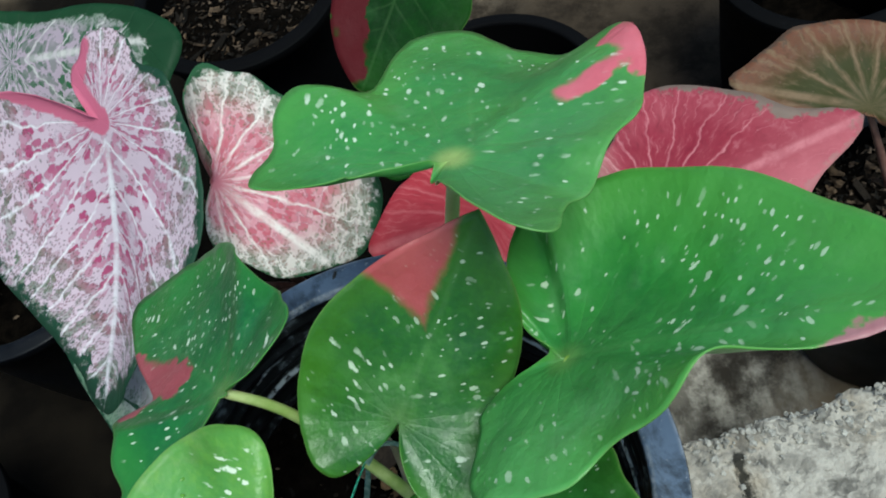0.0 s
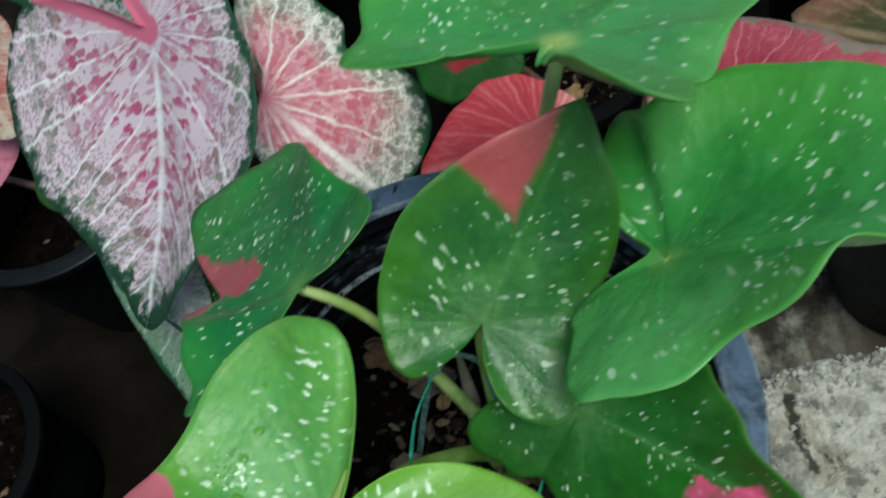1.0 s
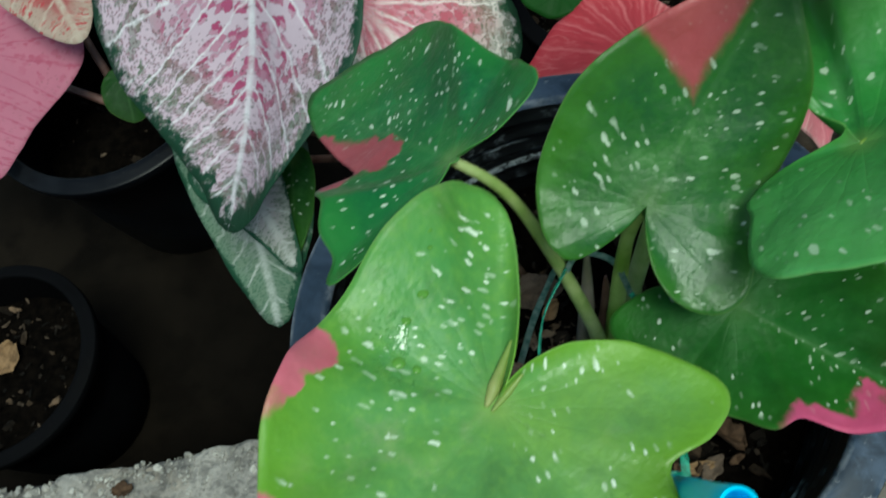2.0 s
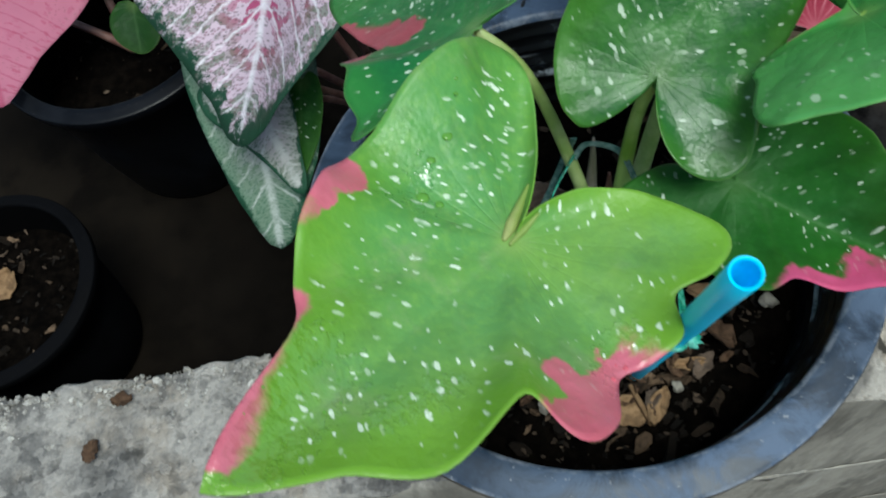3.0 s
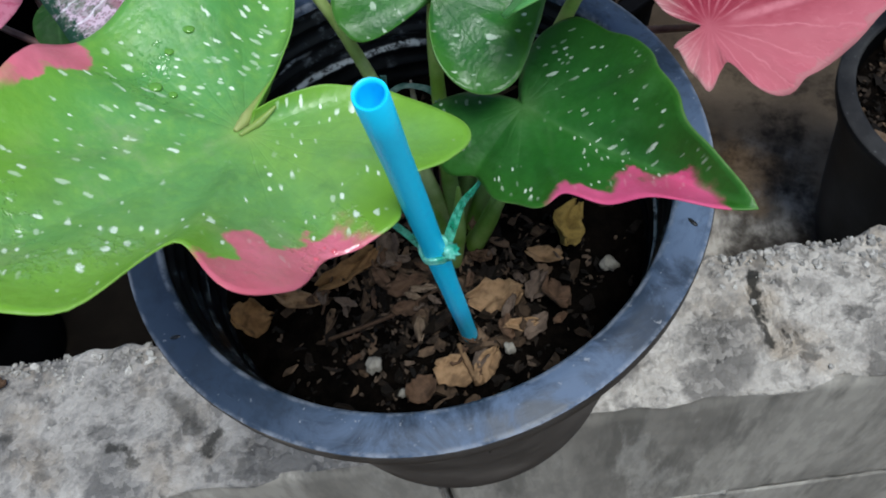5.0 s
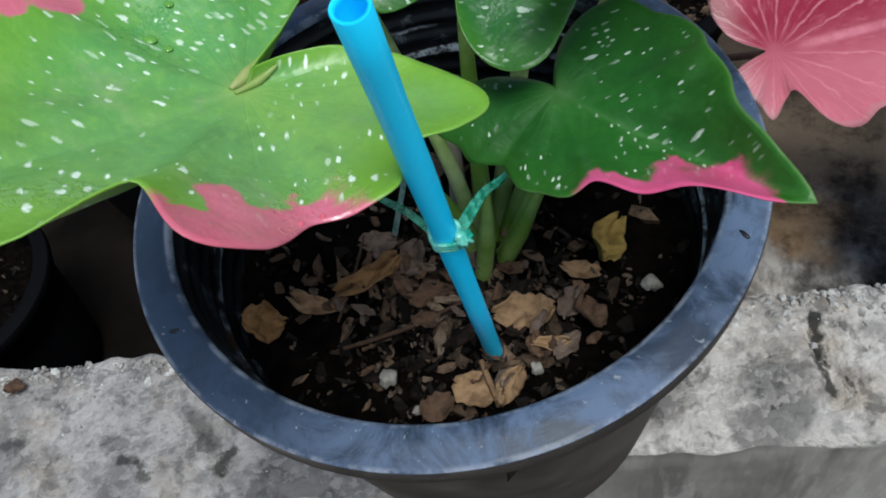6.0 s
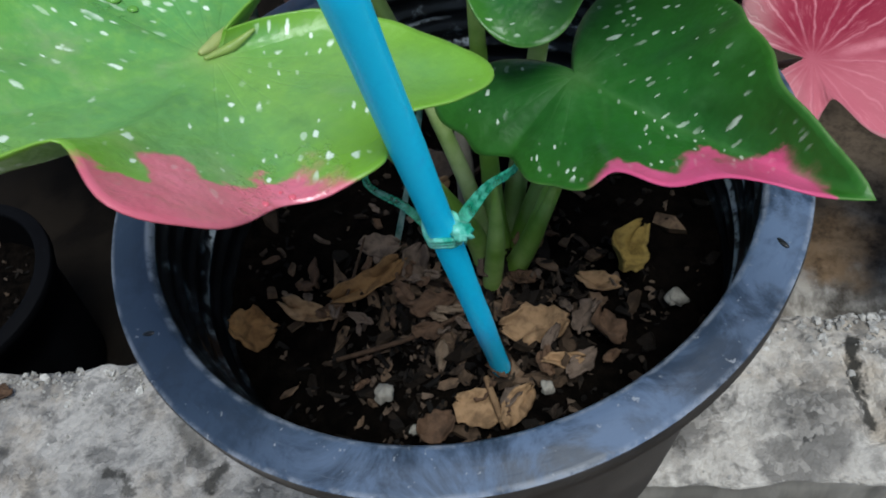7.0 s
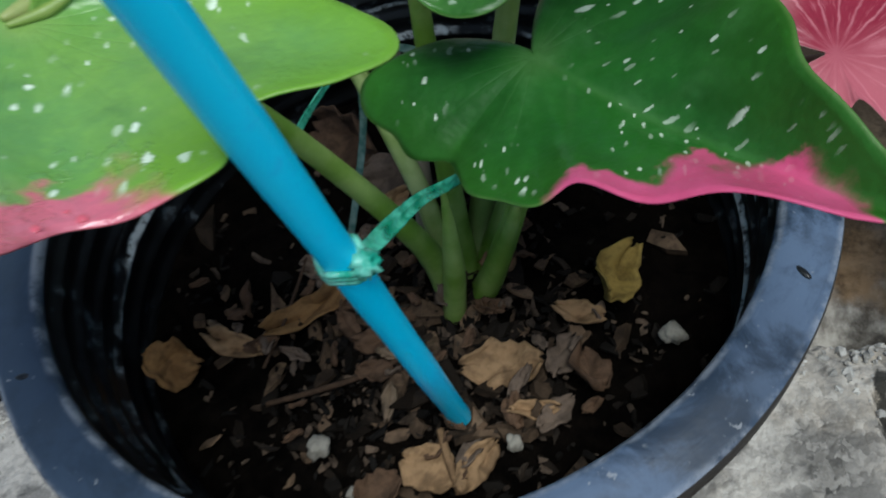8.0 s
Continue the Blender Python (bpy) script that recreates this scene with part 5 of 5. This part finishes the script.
def ribbon(points, width, twist=0.0, seed=0.0):
    """A crinkled strip of plastic film."""
    pts = [Vector(p) for p in points]
    line = []
    for i in range(len(pts) - 1):
        a, b, c, d = pts[max(i - 1, 0)], pts[i], pts[i + 1], pts[min(i + 2, len(pts) - 1)]
        for k in range(10):
            t = k / 10
            line.append(0.5 * (2 * b + (c - a) * t + (2 * a - 5 * b + 4 * c - d) * t * t + (3 * b - a - 3 * c + d) * t**3))
    line.append(pts[-1])
    bm = bmesh.new()
    rows = []
    for i, p in enumerate(line):
        way = (line[min(i + 1, len(line) - 1)] - line[max(i - 1, 0)]).normalized()
        side = way.cross(Vector((0.2, -0.5, 0.9))).normalized()
        side = Matrix.Rotation(twist * i / len(line), 3, way) @ side
        up = way.cross(side)
        row = []
        for j in range(7):
            f = j / 6 - 0.5
            w = width * (1 + 0.25 * noise.noise(Vector((i * 0.12, seed, 0))))
            row.append(p + side * f * w + up * 0.0007 * noise.noise(Vector((i * 0.07 + seed, j * 1.1, seed))))
        rows.append([bm.verts.new(v) for v in row])
    for a, b in zip(rows, rows[1:]):
        for j in range(6):
            bm.faces.new((a[j], a[j + 1], b[j + 1], b[j]))
    return bm


def build_raffia():
    tie = group_of("raffia_tie")
    knot = STRAW_LOW.lerp(STRAW_TOP, 0.585)
    way = (STRAW_TOP - STRAW_LOW).normalized()
    turn = way.to_track_quat("Z", "Y").to_matrix()
    loop = [knot + way * 0.0012 * math.sin(3 * a) + turn @ Vector((0.0035 * math.cos(a), 0.0035 * math.sin(a), 0)) for a in (2 * math.pi * k / 14 for k in range(15))]
    for k in range(3):
        ob = part("band", tube([p + way * (k - 1) * 0.0014 for p in loop], [0.00055] * 15, 6), M_RAFFIA_KNOT, tie)
    bm = bmesh.new()
    bmesh.ops.create_icosphere(bm, subdivisions=3, radius=0.0021)
    for v in bm.verts:
        v.co = knot + Vector((0.0042, -0.0012, 0.0008)) + v.co * (1 + 0.9 * noise.noise(v.co * 1300))
    part("knot", bm, M_RAFFIA_KNOT, tie, "shiny crumpled knot of green film")
    part("strand", ribbon([knot + Vector((0.003, 0.001, 0.0)), (0.0250, -0.045, 0.203), (0.0290, -0.030, 0.193), (0.026, -0.016, 0.190), (0.016, -0.004, 0.192)], 0.0026, 2.2, 1.0), M_RAFFIA, tie)
    part("strand", ribbon([knot + Vector((-0.003, 0.001, 0.0)), (0.006, -0.050, 0.202), (-0.0115, -0.030, 0.187), (-0.012, -0.010, 0.186), (-0.003, 0.006, 0.192)], 0.0024, 1.8, 2.0), M_RAFFIA, tie)
    part("strand", ribbon([(-0.003, 0.010, 0.196), (-0.009, 0.014, 0.165), (-0.017, 0.010, 0.138), (-0.0246, 0.000, 0.114)], 0.0022, 0.7, 3.0), M_RAFFIA_PALE, tie, "pale loose end of the film")
    part("strand", ribbon([(-0.003, 0.006, 0.190), (0.002, 0.013, 0.187), (0.012, 0.009, 0.188), (0.016, -0.004, 0.191)], 0.0020, 0.9, 4.0), M_RAFFIA_PALE, tie)
    for ob in tie.children:
        if ob.name.startswith("strand"):
            thick = ob.modifiers.new("thickness", "SOLIDIFY")
            thick.thickness = 0.0002
    return tagged(tie, "green raffia film tied round the straw and the stems", "twine")


def shoot(place, top, r):
    low, high = Vector(place), Vector(top)
    mid = low.lerp(high, 0.5)
    return tube([low, mid + Vector((0.001, 0.0005, 0)), high], [r, r * 0.85, r * 0.12], 10)


def build_shoots():
    young = group_of("caladium_shoot")
    part("sheath", shoot((0.000, 0.004, 0.108), (0.004, 0.016, 0.186), 0.0034), M_SHEATH, young, "pale papery sheath")
    part("sheath", shoot((0.008, 0.006, 0.108), (0.010, 0.014, 0.165), 0.0034), M_STALK_RED, young, "reddish young sheath")
    part("sheath", shoot((0.010, -0.014, 0.108), (0.020, -0.020, 0.175), 0.0034), M_STALK, young)
    part("sheath", shoot((0.016, -0.008, 0.108), (0.036, -0.016, 0.170), 0.0036), M_STALK, young)
    return tagged(young, "young caladium shoots in papery sheaths at the stem base", "plant shoot")


def dry_leaf(size, wide, curl, seed, fold=0.0):
    """A fallen leaf, torn, cupped and creased along its rib, its rims rolled."""
    bm = bmesh.new()
    rows = []
    for i in range(17):
        t = i / 16
        full = wide * math.sin(math.pi * min(1, t * 0.92 + 0.05)) ** 0.55
        row = []
        for j in range(11):
            f = j / 5 - 1
            side = 3.0 if f > 0 else -3.0
            w = full * (1 + 0.42 * noise.noise(Vector((t * 5, seed * 3.1, side))) + 0.07 * noise.noise(Vector((t * 17, seed * 1.7, side))))
            x, y = size * (t - 0.5 + 0.14 * noise.noise(Vector((f * 2.4, seed, t)))), f * w * 0.5
            z = curl * (2 * t - 1) ** 2 + fold * abs(f) + 0.16 * size * noise.noise(Vector((t * 3 + seed, f * 1.6, seed)))
            z += 0.13 * wide * abs(f) ** 3 * (1 + 2.2 * noise.noise(Vector((t * 2, seed * 5.3, side)))) + 0.03 * size * noise.noise(Vector((t * 11, f * 5, seed)))
            row.append(bm.verts.new((x, y, z)))
        rows.append(row)
    for a, b in zip(rows, rows[1:]):
        for j in range(10):
            bm.faces.new((a[j], a[j + 1], b[j + 1], b[j]))
    return bm


def lay_leaf(x, y, z, rx, ry, rz, size, wide, curl, fold, material, label, seed):
    ob = part("dry_leaf", dry_leaf(size, wide, curl, seed, fold), material, None)
    ob.matrix_basis = pose(x, y, z, rx, ry, rz)
    thick = ob.modifiers.new("thickness", "SOLIDIFY")
    thick.thickness = 0.0005
    return tagged(ob, label, "dry leaf", "litter on the soil")


def lay_twig(points, r, label, material):
    ob = part("twig", tube(points, [r, r * 1.1, r * 0.8][: len(points)] if len(points) <= 3 else [r] * len(points), 7), material, None)
    return tagged(ob, label, "twig", "litter on the soil")


def pebble(x, y, z, size, seed, label="pale pebble on the dark soil", material=None):
    bm = bmesh.new()
    bmesh.ops.create_icosphere(bm, subdivisions=3, radius=size)
    for v in bm.verts:
        n = v.co.normalized()
        v.co *= 1 + 0.55 * noise.noise(n * 1.5 + Vector((seed, 0, 0)))
        v.co.z *= 0.55
    ob = part("pebble", bm, material or M_PEBBLE, None)
    ob.location = (x, y, z)
    return tagged(ob, label, "pebble", "litter on the soil")


build_straw(), build_raffia(), build_shoots()
G = POT_H - SOIL + 0.0035
lay_leaf(0.0277, -0.0318, G + 0.003, 12, -6, 8, 0.021, 0.013, 0.002, -0.0012, M_PALE, "tan dry leaf creased along its rib, on the soil", 1.0)
lay_leaf(0.0535, -0.0045, G + 0.004, 35, 10, 78, 0.021, 0.013, 0.004, 0.002, M_OLIVE, "curled olive-yellow dry leaf, on the soil", 2.0)
lay_leaf(0.0463, -0.0155, G + 0.003, 5, 0, -12, 0.013, 0.007, 0.002, 0.001, M_PALE, "small tan leaf tip, on the soil", 3.0)
lay_leaf(-0.0663, -0.0385, G + 0.003, 25, 25, 12, 0.015, 0.014, 0.001, -0.001, M_AMBER, "rusty brown leaf piece by the pot wall", 4.0)
lay_leaf(-0.0482, -0.0315, G + 0.003, 15, 5, -14, 0.018, 0.007, 0.001, 0.001, M_PALE, "narrow tan leaf piece, on the soil", 5.0)
lay_leaf(-0.0386, -0.0300, G + 0.004, 10, 20, 100, 0.011, 0.0042, 0.0, 0.0, M_GREY, "pale grey bark strip, on the soil", 6.0)
lay_leaf(-0.0290, -0.0190, G + 0.003, 20, -10, 32, 0.027, 0.009, 0.003, 0.003, M_AMBER, "long folded brown leaf, on the soil", 7.0)
lay_leaf(0.0134, -0.0615, G + 0.003, 10, 0, -20, 0.015, 0.012, 0.001, -0.001, M_PALE, "broken tan leaf by the straw, on the soil", 8.0)
lay_leaf(0.0250, -0.0600, G + 0.004, 30, 10, 65, 0.016, 0.008, 0.001, -0.001, M_PALE, "upright tan leaf shard, on the soil", 9.0)
lay_leaf(0.0016, -0.0680, G + 0.002, 5, 5, 40, 0.012, 0.010, 0.001, 0.0, M_RUST, "brown leaf scrap near the rim, on the soil", 10.0)
lay_leaf(0.0222, -0.0005, G + 0.004, 25, 0, 20, 0.010, 0.008, 0.001, 0.0, M_PALE, "tan leaf bit behind the stems, on the soil", 11.0)
lay_leaf(-0.0286, -0.0050, G + 0.004, 18, 12, 15, 0.014, 0.009, 0.001, 0.001, M_GREY, "grey-brown leaf piece, on the soil", 12.0)
lay_leaf(-0.0149, -0.0121, G + 0.005, 30, -15, 80, 0.014, 0.010, 0.001, 0.001, M_GREY, "grey-brown curled bark, on the soil", 13.0)
lay_leaf(-0.0065, -0.0268, G + 0.003, 12, 8, 25, 0.015, 0.008, 0.001, 0.001, M_RUST, "brown leaf shred beside the straw, on the soil", 14.0)
lay_leaf(0.0430, -0.0278, G + 0.002, 8, 4, 70, 0.013, 0.008, 0.001, 0.0, M_GREY, "dark bark flake, on the soil", 15.0)
lay_leaf(0.0423, -0.0445, G + 0.003, 20, 0, 50, 0.012, 0.006, 0.002, 0.0, M_GREY, "curled grey bark flake, on the soil", 16.0)
lay_leaf(-0.4250, 0.1000, FLOOR_Z + 0.107, 15, 5, 70, 0.026, 0.020, 0.003, 0.002, M_PALE, "tan dry leaf in the small pot", 17.0)
lay_leaf(-0.2510, -0.0210, 0.002, 0, 0, 5, 0.012, 0.008, 0.0, 0.0005, M_RUST, "dark brown leaf scrap on the block wall", 18.0)
lay_leaf(-0.2634, -0.0492, 0.002, 0, 0, 70, 0.012, 0.010, 0.0, 0.0005, M_RUST, "dark brown leaf scrap on the block wall", 19.0)
lay_leaf(0.0680, 0.3000, FLOOR_Z + 0.145, 15, 5, 40, 0.024, 0.016, 0.003, 0.002, M_PALE, "tan dry leaf on the dark soil", 20.0)
lay_twig([(-0.0345, -0.0480, G + 0.002), (-0.0120, -0.0400, G + 0.004), (0.0060, -0.0290, G + 0.004)], 0.0008, "long thin brown twig on the soil", M_RUST)
lay_twig([(-0.0381, -0.0380, G + 0.003), (-0.0350, -0.0200, G + 0.005), (-0.0333, -0.0030, G + 0.008)], 0.0005, "thin dry stalk on the soil", M_RUST)
lay_twig([(0.0150, -0.0525, G + 0.006), (0.0185, -0.0600, G + 0.006), (0.0219, -0.0671, G + 0.003)], 0.0010, "pale dry stalk on the soil", M_PALE)
pebble(-0.0167, -0.0590, G + 0.003, 0.0030, 1.0)
pebble(0.0702, -0.0191, G + 0.002, 0.0030, 2.0)
pebble(0.0330, -0.0520, G + 0.001, 0.0022, 3.0)
pebble(-0.0050, -0.0690, G + 0.001, 0.0018, 4.0)
lay_leaf(-0.0300, 0.0420, G + 0.010, 60, 10, -25, 0.024, 0.020, 0.002, 0.002, M_RUST, "reddish brown dry leaf standing behind the stems", 21.0)
lay_leaf(-0.0160, 0.0290, G + 0.006, 40, 0, 10, 0.020, 0.013, 0.002, 0.001, M_GREY, "grey-brown dry leaf behind the stems", 22.0)
lay_leaf(-0.0120, 0.0190, G + 0.006, 30, 15, 60, 0.010, 0.006, 0.001, 0.001, M_PALE, "pale leaf bit behind the stems", 23.0)
lay_leaf(0.0370, -0.0440, G + 0.003, 15, 10, 15, 0.012, 0.005, 0.002, 0.001, M_PALE, "small curled tan shred, on the soil", 24.0)
lay_leaf(0.0500, -0.0330, G + 0.003, 25, 10, 120, 0.014, 0.009, 0.002, 0.001, M_RUST, "brown leaf scrap, on the soil", 25.0)
rng = random.Random(31)
for k in range(64):
    x, y = (rng.gauss(-0.020, 0.020), rng.gauss(-0.020, 0.017)) if k < 34 else (rng.gauss(0.030, 0.020), rng.gauss(-0.030, 0.020))
    if math.hypot(x, y) > 0.068:
        continue
    tone, words = ((M_GREY, "grey-brown curled shred of dry leaf, on the soil"), (M_RUST, "dark brown shred of dry leaf, on the soil"), (M_HUSK, "dull tan shred of dry leaf, on the soil"))[rng.choice((0, 0, 1, 1, 1, 2))]
    size = rng.uniform(0.0045, 0.0105)
    lay_leaf(x, y, G + 0.0035 + 0.004 * (1 - (x * x + y * y) / 0.0046) * 0.6, rng.uniform(-40, 40), rng.uniform(-30, 30), rng.uniform(0, 360), size, size * rng.uniform(0.35, 0.7), size * rng.uniform(-0.15, 0.25), size * rng.uniform(-0.1, 0.1), tone, words, 40.0 + k)
